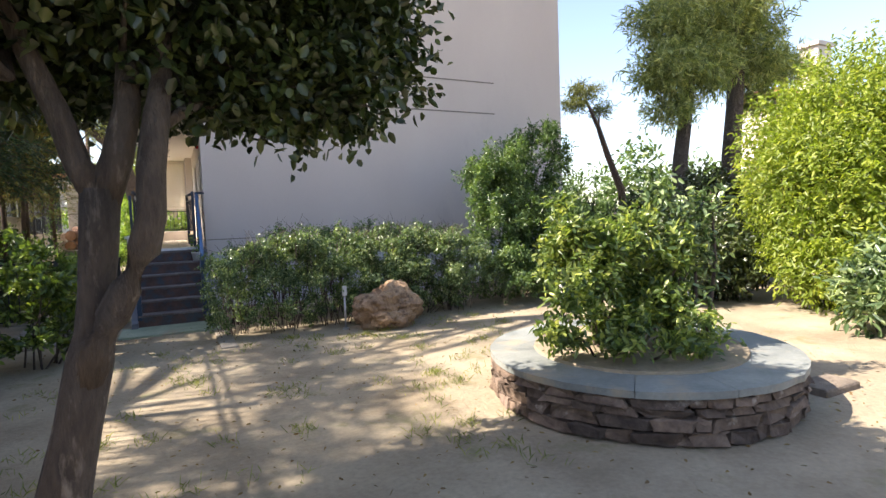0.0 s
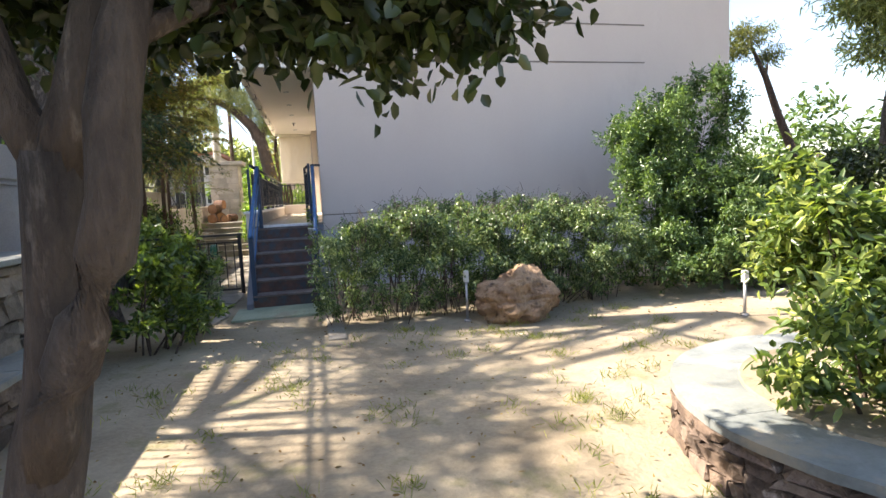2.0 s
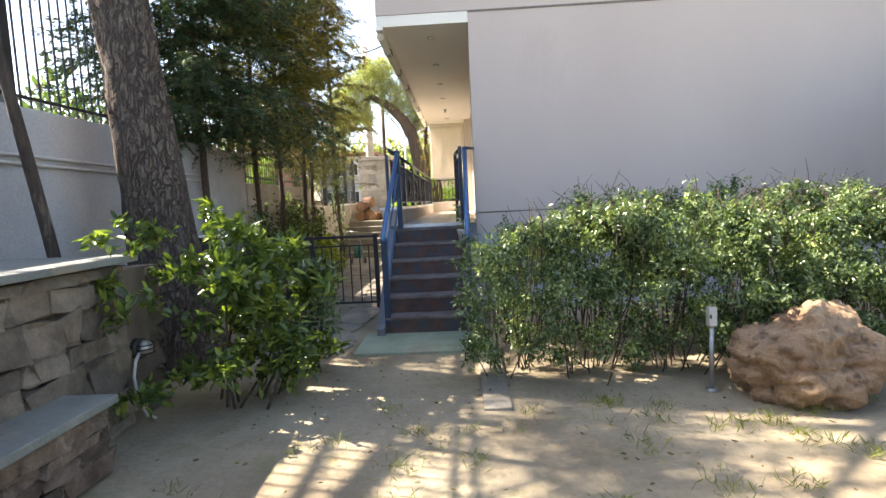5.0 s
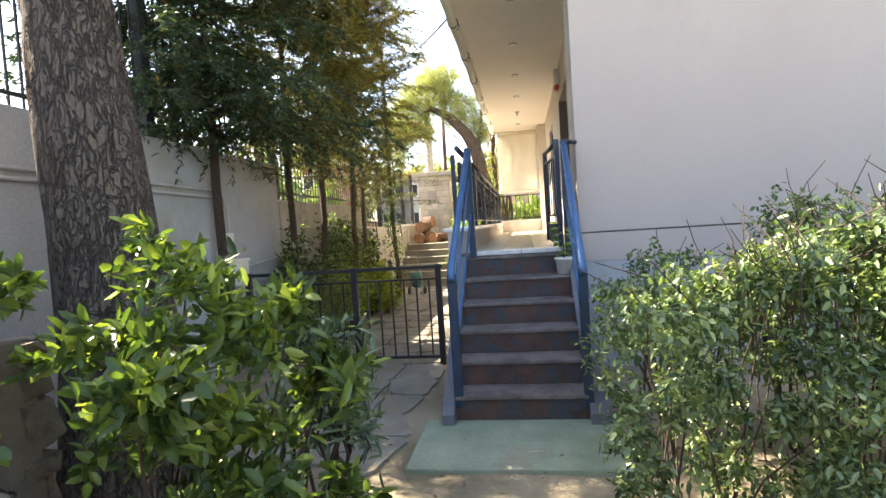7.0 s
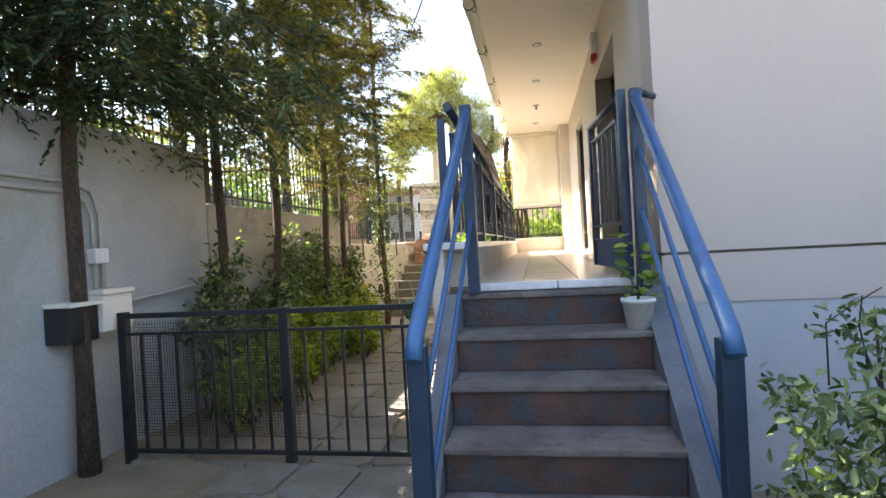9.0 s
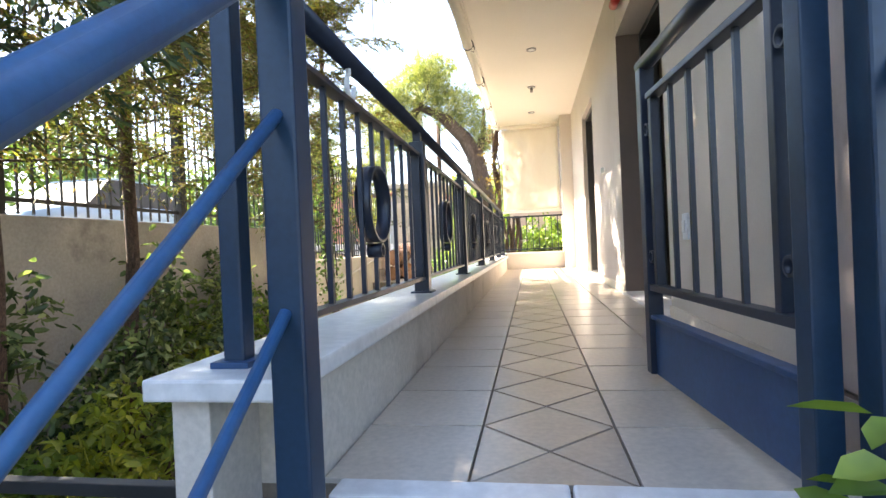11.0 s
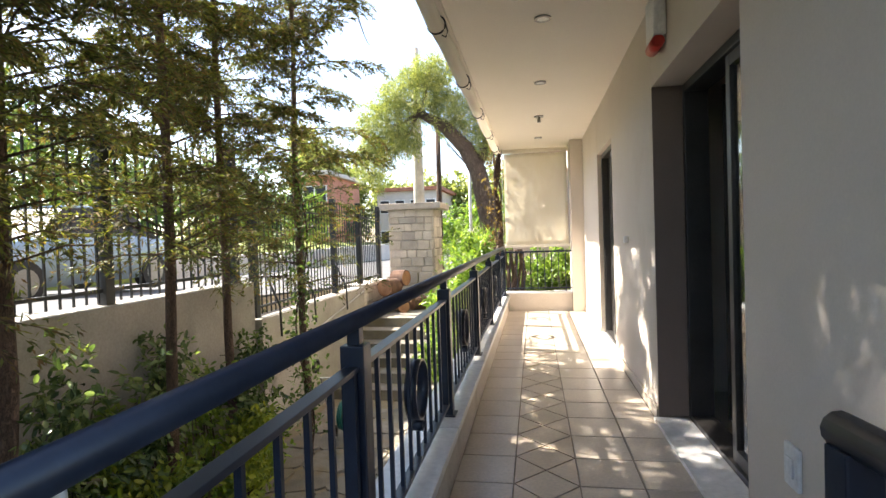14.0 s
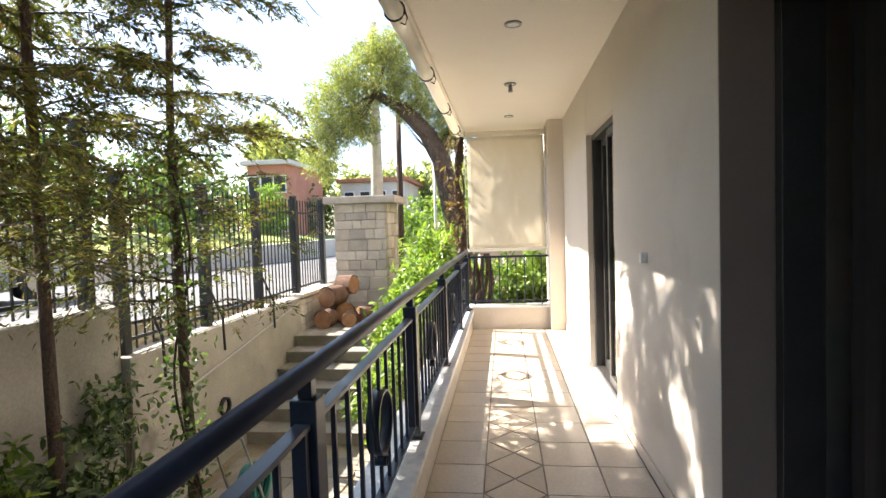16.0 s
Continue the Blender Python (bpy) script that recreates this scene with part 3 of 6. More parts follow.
for y0, y1 in ((12.0, 13.49), (15.3, 16.5)):
    struct(box_part("wall_lintel", (WX + 0.002, WX + 0.298, y0, y1, HEAD, 3.829), "wall_cream", None, 0.0), "cream rendered lintel above a veranda door", "wall")
struct(box_part("wall_return", (CORNER_X, WX + 0.3, 10.121, 10.4, 0.9, 3.829), "wall_cream", None, 0.004), "cream wall edge at the head of the steps", "wall")
struct(box_part("wall_pier", (0.93, WX - 0.001, 18.35, 18.9, 0.9, 3.829), "wall_cream", None, 0.004), "cream pier at the end of the veranda", "wall")
for y0, y1 in ((10.4, 12.0), (13.49, 15.3), (16.5, 18.35)):
    struct(box_part("baseboard", (WX - 0.012, WX - 0.001, y0, y1, FLOOR, FLOOR + 0.075), "tile", None, 0.002), "beige tile skirting", "skirting")
# dark rooms behind the doors
bm = bmesh.new()
box(bm, 5.2, 5.3, 10.3, 23.9, 1.0, 3.83)
box(bm, 1.42, 5.2, 14.2, 14.35, 1.0, 3.83)
box(bm, 1.42, 5.2, 10.2, 10.3, 1.0, 3.83)
struct(part("wall_inner", bm, "wall_cream"), "dim inner walls of the rooms", "wall")
struct(box_part("floor_inner", (1.42, 5.2, 10.3, 23.9, 1.0, 1.17), "tile", None, 0.0), "inner room floor", "floor")
struct(box_part("ceiling_inner", (1.705, 5.2, 10.3, 23.9, 3.831, 3.95), "ceiling", None, 0.0), "inner room ceiling", "ceiling")


def sliding_door(name, y0, y1, open_part, jamb, depth):
    """Dark aluminium sliding door set back in its opening: frame, sashes with glass, marble sill, curtain."""
    d = struct(thing(name, "", ""), "half-open dark aluminium sliding glass door with a marble sill" if open_part else "closed dark aluminium sliding glass door with a marble sill", "door")
    xf = WX + depth
    box_part("frame", (xf, xf + 0.14, y0 + 0.001, y0 + 0.05, FLOOR + 0.02, HEAD - 0.002), "alu_dark", d)
    box_part("frame", (xf, xf + 0.14, y1 - 0.05, y1 - 0.001, FLOOR + 0.02, HEAD - 0.002), "alu_dark", d)
    box_part("frame", (xf, xf + 0.14, y0 + 0.05, y1 - 0.05, HEAD - 0.055, HEAD - 0.002), "alu_dark", d)
    box_part("track", (xf, xf + 0.14, y0 + 0.05, y1 - 0.05, FLOOR + 0.02, FLOOR + 0.05), "alu_dark", d)
    box_part("sill", (WX - 0.03, xf, y0 - 0.02, y1 + 0.001, FLOOR, FLOOR + 0.022), "marble", d)
    mid = (y0 + y1) / 2
    for a, b, off in ((y0 + 0.05, mid + 0.03, 0.02), (mid - 0.03 - open_part, y1 - 0.05 - open_part, 0.075)):
        sash = box_part("sash", (xf + off, xf + off + 0.045, a, a + 0.055, FLOOR + 0.05, HEAD - 0.055), "alu_dark", d)
        box_part("stile", (xf + off, xf + off + 0.045, b - 0.055, b, FLOOR + 0.05, HEAD - 0.055), "alu_dark", sash)
        box_part("rail", (xf + off, xf + off + 0.045, a + 0.055, b - 0.055, FLOOR + 0.05, FLOOR + 0.12), "alu_dark", sash)
        box_part("rail", (xf + off, xf + off + 0.045, a + 0.055, b - 0.055, HEAD - 0.115, HEAD - 0.055), "alu_dark", sash)
        g = box_part("pane", (xf + off + 0.018, xf + off + 0.026, a + 0.055, b - 0.055, FLOOR + 0.12, HEAD - 0.115), "glass", sash, 0.0)
        g.visible_shadow = False
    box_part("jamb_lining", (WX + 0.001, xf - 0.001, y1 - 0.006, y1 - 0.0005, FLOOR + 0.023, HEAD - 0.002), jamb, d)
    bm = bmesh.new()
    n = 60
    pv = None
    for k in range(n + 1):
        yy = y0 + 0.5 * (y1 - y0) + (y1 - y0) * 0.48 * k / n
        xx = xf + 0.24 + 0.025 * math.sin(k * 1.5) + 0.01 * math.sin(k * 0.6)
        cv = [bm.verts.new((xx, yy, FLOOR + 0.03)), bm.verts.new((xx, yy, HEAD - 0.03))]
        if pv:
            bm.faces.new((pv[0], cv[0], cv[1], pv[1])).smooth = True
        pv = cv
    cu = part("curtain", bm, "curtain", d, "curtain behind the glass, the room's dark put into its brown")
    return d


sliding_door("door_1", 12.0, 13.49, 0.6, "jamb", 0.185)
sliding_door("door_2", 15.3, 16.5, 0.0, "wall_cream", 0.05)

# retaining wall towards the street, in three heights
for y0, y1, zt, x1, lab in ((-8.0, 11.6, 2.45, -2.88, "tall grey rendered retaining wall with stains"), (11.6, 15.62, 1.96, -2.86, "stained retaining wall, lower stretch"), (15.62, 19.4, 1.52, -2.78, "cream retaining wall beside the garden steps")):
    bm = bmesh.new()
    box(bm, x1 - 0.28, x1, y0, y1, -0.3, zt, 0.012)
    for v in bm.verts:
        v.co.x += 0.012 * noise.noise(v.co)
    struct(part("wall_retaining", bm, "ret_wall" if y0 < 10 else "concrete"), lab, "wall")
stone_low = struct(box_part("wall_stone", (-3.06, -2.82, 19.4, 21.0, -0.2, 1.5), "mortar_pale", None, 0.0), "pale stone wall under the street fence", "wall")
struct(box_part("wall_coping", (-3.12, -2.74, 19.4, 21.0, 1.5005, 1.56), "stone_pale", None, 0.01), "stone coping", "coping")

# ---- steps up to the veranda ----
SX0, SX1 = -0.11, 0.84
steps = struct(thing("entrance_steps", "", ""), "six worn dark red concrete steps with grey treads", "stairs")
for i in range(6):
    y0, z1 = 8.406 + 0.263 * i, 0.02 + 0.186 * (i + 1)
    y1 = 9.869 if i == 5 else 8.406 + 0.263 * (i + 1) + 0.05
    st = part("step", box(bmesh.new(), SX0, SX1, y0, 9.869, z1 - 0.186 + (0.001 if i else -0.1), z1 - 0.03, 0.004), "step", steps)
    part("tread", box(bmesh.new(), SX0 - 0.002, SX1 + 0.002, y0 - 0.018, y1, z1 - 0.0295, z1, 0.007), "tread", st, "worn grey tread")
for x0, x1 in ((-0.2, SX0 - 0.003), (SX1 + 0.003, CORNER_X)):
    bm = bmesh.new()
    prof = ((8.3, -0.1), (9.865, -0.1), (9.865, 1.14), (9.7, 1.14), (8.38, 0.14), (8.3, 0.1))
    a = [bm.verts.new((x0, y, z)) for y, z in prof]
    b = [bm.verts.new((x1, y, z)) for y, z in prof]
    bm.faces.new(a)
    bm.faces.new(b[::-1])
    for k in range(6):
        bm.faces.new((a[k], a[(k + 1) % 6], b[(k + 1) % 6], b[k]))
    part("cheek_wall", bm, "cheek", steps, "grey-blue side wall of the steps")
for x0, x1 in ((-0.03, 0.415), (0.42, 0.84)):
    struct(box_part("threshold", (x0, x1, 9.79, 9.868, 1.141, FLOOR + 0.006), "marble", None, 0.008), "white marble threshold slab", "threshold")
struct(box_part("wall_pier", (-0.275, -0.202, 9.70, 9.87, -0.1, 1.3895), "parapet", None, 0.004), "rendered end of the parapet with peeling paint", "wall")
bm = bmesh.new()
box(bm, -0.33, 1.0, 7.62, 8.42, -0.06, 0.025, 0.01)
struct(part("concrete_pad", bm, "pad"), "greenish worn concrete pad at the foot of the steps", "paving")
struct(box_part("concrete_slab", (0.9, 1.1, 6.15, 7.3, -0.05, 0.015), "flag", None, 0.008), "narrow flat concrete slab set in the soil", "paving")


# ---- round bars and rings ----
def ring_bm(c, r, width, thick, axis="x"):
    bm = bmesh.new()
    n = 28
    rows = []
    for k in range(n):
        a = k * math.tau / n
        q = []
        for rr, w in ((r, -width / 2), (r, width / 2), (r - thick, width / 2), (r - thick, -width / 2)):
            u, v = rr * math.cos(a), rr * math.sin(a)
            q.append(bm.verts.new((c[0] + w, c[1] + u, c[2] + v) if axis == "x" else (c[0] + u, c[1] + w, c[2] + v)))
        rows.append(q)
    for k in range(n):
        p, q = rows[k], rows[(k + 1) % n]
        for j in range(4):
            bm.faces.new((p[j], p[(j + 1) % 4], q[(j + 1) % 4], q[j])).smooth = j in (0, 2)
    return bm


# ---- veranda railing ----
RX = -0.14
railing = thing("veranda_railing", "dark blue-black painted steel railing with ring ornaments on the parapet", "railing")
posts_y = (9.81, 11.29, 12.77, 14.26, 15.72, 17.2, 18.42)
part("handrail", tube(bmesh.new(), ((RX, 9.72, 2.19), (RX, 14, 2.19), (RX, 18.5, 2.19)), 0.026, 14), "rail_dark", railing, "round glossy dark handrail")
for y in posts_y:
    if y > 9.9:
        p = box_part("post", (RX - 0.034, RX + 0.034, y - 0.034, y + 0.034, 1.43, 2.125), "rail_dark", railing, 0.004)
        box_part("neck", (RX - 0.018, RX + 0.018, y - 0.018, y + 0.018, 2.125, 2.17), "rail_dark", p, 0.002)
        box_part("foot_plate", (RX - 0.05, RX + 0.05, y - 0.05, y + 0.05, 1.4301, 1.438), "rail_dark", p, 0.002)
for a, b in zip(posts_y, posts_y[1:]):
    box_part("upper_bar", (RX - 0.02, RX + 0.02, a + 0.035, b - 0.035, 2.055, 2.07), "rail_dark", railing, 0.002)
    box_part("lower_bar", (RX - 0.02, RX + 0.02, a + 0.035, b - 0.035, 1.49, 1.505), "rail_dark", railing, 0.002)
    for y in (a + 0.058, b - 0.058):
        box_part("stile", (RX - 0.018, RX + 0.018, y - 0.012, y + 0.012, 1.5055, 2.0545), "rail_dark", railing, 0.002)
    n = 10
    for k in range(1, n):
        y = a + 0.058 + (b - a - 0.116) * k / n
        if k == 5:
            y = (a + b) / 2
            rg = part("ring", ring_bm((RX, y, 1.785), 0.125, 0.05, 0.008), "rail_dark", railing, "flat steel ring ornament")
            part("small_ring", ring_bm((RX, y, 1.635), 0.024, 0.05, 0.006), "rail_dark", rg)
            for z0, z1 in ((1.5055, 1.611), (1.911, 2.0545)):
                box_part("baluster", (RX - 0.007, RX + 0.007, y - 0.007, y + 0.007, z0, z1), "rail_dark", railing, 0.0)
        else:
            box_part("baluster", (RX - 0.007, RX + 0.007, y - 0.007, y + 0.007, 1.5055, 2.0545), "rail_dark", railing, 0.0)
    for z in (1.62, 1.95):
        part("bracket", tube(bmesh.new(), ((RX, a + 0.028, z), (RX, a + 0.055, z)), 0.014, 8), "rail_dark", railing)
# end railing across the veranda
end_rail = thing("end_railing", "slim dark steel railing on the end wall of the veranda", "railing")
box_part("top_bar", (-0.12, 0.93, 18.6, 18.63, 2.1, 2.13), "rail_dark", end_rail, 0.003)
box_part("lower_bar", (-0.12, 0.93, 18.6, 18.625, 1.52, 1.54), "rail_dark", end_rail, 0.002)
for k in range(9):
    box_part("baluster", (-0.05 + k * 0.11, -0.035 + k * 0.11, 18.606, 18.62, 1.4755 if k in (0, 8) else 1.5405, 2.0995), "rail_dark", end_rail, 0.0)

# white hook on the handrail
hook = thing("pipe_hook", "white plastic hook hanging from the handrail", "hook")
part("hook_body", tube(bmesh.new(), [(RX, 10.345, 2.166)] + [(RX, 10.36 + 0.032 * math.sin(a), 2.118 - 0.034 * math.cos(a)) for a in np.linspace(-2.7, 1.75, 14)], 0.008, 8), "white", hook)


# ---- stair handrails ----
def stair_rail(xt, xb, half):
    """Handrail of the steps: from (xb, foot) up to (xt, head), with two thin rods under it."""
    r = thing("stair_handrail", "blue painted steel stair handrail with two thin lower rods", "handrail", "handrails of the steps")
    yt, yb = 9.7, 8.42
    box_part("top_post", (xt - half, xt + half, yt - half, yt + half, 1.138, 2.18), "post_blue", r, 0.005)
    box_part("foot_post", (xb - 0.032, xb + 0.032, yb - 0.03, yb + 0.03, 0.13, 1.1), "post_blue", r, 0.005)
    part("rail", tube(bmesh.new(), ((xt, yt + 0.02, 2.16), (xb, yb - 0.02, 1.13), (xb, yb - 0.06, 1.06)), 0.028, 12), "rail_blue", r, "round blue rail, sky light put into its brighter colour")
    for z0, z1 in ((1.865, 0.86), (1.54, 0.54)):
        part("rod", tube(bmesh.new(), ((xt, yt - 0.03, z0), (xb, yb + 0.02, z1)), 0.011, 8), "rail_blue", r)
    return r


stair_rail(-0.037, -0.085, 0.031)
sr = stair_rail(0.862, 0.845, 0.031)
part("wall_bar", tube(bmesh.new(), ((0.862, 9.7, 2.17), (0.985, 9.85, 2.17)), 0.02, 8), "rail_dark", sr)
# heavy post where the railing meets the steps
epost = thing("railing_post", "dark blue square steel end post of the railing", "post")
box_part("post", (-0.213, -0.171, 9.768, 9.81, 1.43, 2.14), "post_blue", epost, 0.005)
box_part("plate", (-0.23, -0.154, 9.75, 9.828, 1.4302, 1.442), "gate_blue", epost, 0.002)


# ---- veranda gate, swung open against the wall ----
def veranda_gate():
    g = thing("veranda_gate", "open dark blue steel gate with a solid lower panel", "gate", at=(0.797, 9.79, 0))
    g.rotation_euler = (0, 0, radians(5.3))
    L = 0.80

    def bx(name, x0, x1, y0, y1, z0, z1, par=g, mat="rail_dark", bev=0.003):
        return box_part(name, (x0, x1, y0, y1, z0, z1), mat, par, bev)
    bx("hinge_stile", -0.022, 0.022, -0.045, 0.0, 1.19, 2.2, mat="post_blue")
    bx("front_stile", -0.022, 0.022, L - 0.042, L, 1.225, 2.15)
    part("top_rail", tube(bmesh.new(), ((0, 0.0, 2.165), (0, L + 0.005, 2.165)), 0.023, 12), "rail_dark", g)
    bx("upper_bar", -0.018, 0.018, 0.045, L - 0.072, 2.045, 2.063)
    bx("lower_bar", -0.018, 0.018, 0.0, L - 0.0425, 1.478, 1.498)
    for y0 in (0.045, L - 0.107):
        bx("inner_stile", -0.013, 0.013, y0 + 0.005, y0 + 0.03, 1.4985, 2.0445)
    for k in range(4):
        y = 0.08 + (L - 0.187) * (k + 1) / 5
        bx("bar", -0.006, 0.006, y - 0.006, y + 0.006, 1.4985, 2.0445, bev=0.0)
    p = bx("panel", -0.006, 0.006, 0.0, L - 0.0425, 1.225, 1.392, mat="gate_blue")
    bx("panel_edge", -0.018, 0.018, 0.0, L - 0.0425, 1.3925, 1.405, p, "gate_blue")
    for y in (0.024, L - 0.056):
        for z in (1.96, 1.58):
            part("ring", ring_bm((0, y, z), 0.019, 0.03, 0.005), "rail_dark", g)
    return g


veranda_gate()

# ---- ceiling and wall fittings ----
for k, y in enumerate((10.45, 11.97, 13.5, 15.03, 16.52, 18.0)):
    dl = thing("downlight", "small round recessed ceiling downlight", "lamp", "downlights in the veranda ceiling")
    rim = part("rim", ring_bm((0, 0, 0), 0.055, 0.012, 0.016, "x"), "alu_light", dl)
    bm = bmesh.new()
    bmesh.ops.create_circle(bm, cap_ends=True, radius=0.042, segments=20)
    lens = part("lens", bm, "white", dl)
    rim.rotation_euler = (0, radians(90), 0)
    lens.location = (0, 0, -0.003)
    dl.location = (0.455, y, 3.824)
    if k == 4:
        part("sensor", tube(bmesh.new(), ((0, 0, -0.005), (0, 0, -0.07)), (0.016, 0.022), 10), "alu_light", dl)
alarm = thing("alarm_siren", "white and red alarm siren box high on the wall", "alarm")
box_part("case", (WX - 0.075, WX - 0.001, 13.05, 13.25, 3.5, 3.74), "white", alarm, 0.015)
part("lamp", tube(bmesh.new(), ((WX - 0.045, 13.06, 3.47), (WX - 0.045, 13.24, 3.47)), 0.036, 12), "red", alarm, "red flashing lamp")
sw = thing("light_switch", "white plastic outdoor switch on the wall", "switch")
box_part("plate", (WX - 0.016, WX - 0.001, 11.58, 11.67, 1.62, 1.75), "white", sw, 0.006)
box_part("rocker", (WX - 0.024, WX - 0.0165, 11.6, 11.65, 1.655, 1.715), "white", sw, 0.004)

sensor = thing("door_sensor", "small white plastic sensor on the veranda wall", "sensor")
box_part("case", (WX - 0.035, WX - 0.001, 14.45, 14.5, 2.31, 2.365), "white", sensor, 0.006)

# rolled awning hung along the ceiling's outer edge
awning = thing("rolled_awning", "rolled cream canvas awning strapped along the veranda ceiling edge", "awning")
part("canvas_roll", tube(bmesh.new(), [(-0.205 + 0.006 * math.sin(k * 1.9), 9.95 + 8.55 * k / 24, 3.735 + 0.006 * math.sin(k * 2.7)) for k in range(25)], 0.05, 12), "canvas", awning)
for k in range(7):
    y = 10.7 + 1.25 * k
    st = part("strap", tube(bmesh.new(), [(-0.205 + 0.057 * math.sin(a), y, 3.735 + 0.057 * math.cos(a)) for a in np.linspace(0, math.tau, 17)], 0.006, 5), "black", awning, "thin dark strap")
    part("hook", tube(bmesh.new(), ((-0.15, y, 3.74), (-0.135, y, 3.69), (-0.15, y + 0.015, 3.66), (-0.175, y + 0.02, 3.675)), 0.005, 5), "black", awning, "small dark hook")

# cream canvas blind at the end of the veranda
blind = thing("canvas_blind", "cream canvas roller blind hanging at the veranda end", "blind")
bm = bmesh.new()
nx, nz = 18, 22
g = [[bm.verts.new((-0.1 + 1.0 * i / nx, 18.66 + 0.008 * math.sin(i * 0.9) * (1 - abs(2 * i / nx - 1)) + 0.012 * noise.noise(Vector((i * 0.25, j * 0.2, 4))), 2.23 + 1.47 * j / nz)) for i in range(nx + 1)] for j in range(nz + 1)]
for j in range(nz):
    for i in range(nx):
        bm.faces.new((g[j][i], g[j][i + 1], g[j + 1][i + 1], g[j + 1][i])).smooth = True
cl = part("canvas", bm, "canvas", blind)
sol = cl.modifiers.new("thick", "SOLIDIFY")
sol.thickness = 0.004
box_part("bottom_bar", (-0.12, 0.92, 18.645, 18.68, 2.185, 2.228), "ceiling", blind, 0.008)
part("roller", tube(bmesh.new(), ((-0.12, 18.66, 3.74), (0.92, 18.66, 3.74)), 0.035, 12), "canvas", blind)
for x in (-0.13, 0.92):
    part("guide_wire", tube(bmesh.new(), ((x, 18.66, 2.13), (x, 18.66, 3.79)), 0.006, 6), "alu_light", blind)
# drip edge hooks and cable under the ceiling edge
cable = thing("eave_cable", "thin grey cable clipped along the ceiling edge", "cable")
part("wire", tube(bmesh.new(), [(-0.265 - 0.01 * math.sin(k * 1.7), 10.2 + k * 0.6, 3.82 + 0.015 * math.sin(k * 2.1)) for k in range(15)], 0.007, 6), "pipe", cable)


# ---- street fence in three stretches ----
def fence_run(y0, y1, x, zb, zt, label, step=0.115, post_every=1.75, rails=(0.1, -0.22)):
    f = thing("street_fence", label, "fence", "street fence panels")
    for z in [zb + r if r > 0 else zt + r for r in rails]:
        box_part("rail", (x - 0.012, x + 0.012, y0, y1, z, z + 0.03), "fence", f, 0.0)
    bar = box_part("bar", (x - 0.007, x + 0.007, -0.007, 0.007, zb + 0.02, zt), "fence", f, 0.0)
    n = int((y1 - y0) / step)
    for k in range(n + 1):
        o = bar if k == 0 else bar.copy()
        if k:
            scene.collection.objects.link(o)
        o.location = (0, y0 + 0.05 + k * step, 0)
    y = y0
    while y <= y1 + 0.01:
        p = box_part("post", (x - 0.045, x + 0.045, y - 0.045, y + 0.045, zb - 0.05, zt + 0.06), "fence", f, 0.004)
        y += post_every
    return f


fence_run(2.6, 11.5, -3.0, 2.45, 4.12, "tall black steel bar fence on the retaining wall", post_every=2.2, rails=(0.1, -0.25, -0.13))
fence_run(11.75, 15.5, -3.0, 1.96, 3.42, "black steel bar fence beyond the trees", post_every=1.85)
fence_run(15.75, 20.95, -2.93, 1.52, 3.03, "black steel bar fence beside the garden steps", post_every=1.3)

# stone gate pillar
pillar = thing("stone_pillar", "square gate pillar of pale squared stones with a slab cap", "pillar")
part("core", box(bmesh.new(), -2.70, -1.75, 21.0, 21.9, -0.2, 3.0), "mortar_pale", pillar)
part("cap", box(bmesh.new(), -2.86, -1.55, 20.86, 22.06, 3.0005, 3.13, 0.012), "stone_pale", pillar, "thick grey stone cap")

# ---- low gate across the path beside the steps ----
pg = thing("path_gate", "low black steel path gate with wire mesh", "gate")
GY = 10.1
box_part("top_rail", (-2.59, -0.41, GY - 0.02, GY + 0.02, 1.02, 1.055), "fence", pg, 0.004)
box_part("bottom_rail", (-2.59, -0.44, GY - 0.015, GY + 0.015, 0.07, 0.1), "fence", pg, 0.003)
box_part("upper_bar", (-2.59, -0.44, GY - 0.012, GY + 0.012, 0.9, 0.92), "fence", pg, 0.0)
for x in (-2.59, -1.375, -0.46):
    box_part("post", (x - 0.03, x + 0.03, GY - 0.03, GY + 0.03, -0.05, 1.065), "fence", pg, 0.004)
for k in range(1, 16):
    x = -2.59 + k * 0.135
    box_part("bar", (x - 0.008, x + 0.008, GY - 0.008, GY + 0.008, 0.1005, 0.8995), "fence", pg, 0.0)
bm = bmesh.new()
for k in range(58):
    x = -2.5 + k * 0.021
    box(bm, x, x + 0.0025, GY - 0.024, GY - 0.0215, 0.2, 1.0)
for k in range(38):
    z = 0.2 + k * 0.021
    box(bm, -2.5, -1.28, GY - 0.0265, GY - 0.0245, z, z + 0.0025)
tagged(part("wire_mesh", bm, "fence", pg, "fine dark wire mesh"), kind="stuff")

# ---- garden steps at the far end of the path ----
gst = struct(thing("garden_steps", "", ""), "weathered stone garden steps beside the retaining wall", "stairs")
for i in range(6):
    y0, z1 = 17.5 + 0.32 * i, 0.165 * (i + 1)
    y1 = 23.5 if i == 5 else y0 + 0.36
    s = part("step", box(bmesh.new(), -2.77, -1.2, y0 + 0.02, 19.6 if i < 5 else 23.5, z1 - 0.165 + (0.001 if i else -0.1), z1 - 0.0305, 0.006), "flag", gst)
    part("tread", box(bmesh.new(), -2.77, -1.18, y0 - 0.015, y1, z1 - 0.03, z1, 0.008), "flag", s, "stone tread")

# ================= THINGS IN THE GARDEN =================
# round stone planter with its slate rim
PC, PR = Vector((3.95, 2.3, 0)), 1.22
planter = thing("round_planter", "round dry-stone planter with a slate rim", "planter")
bm = bmesh.new()
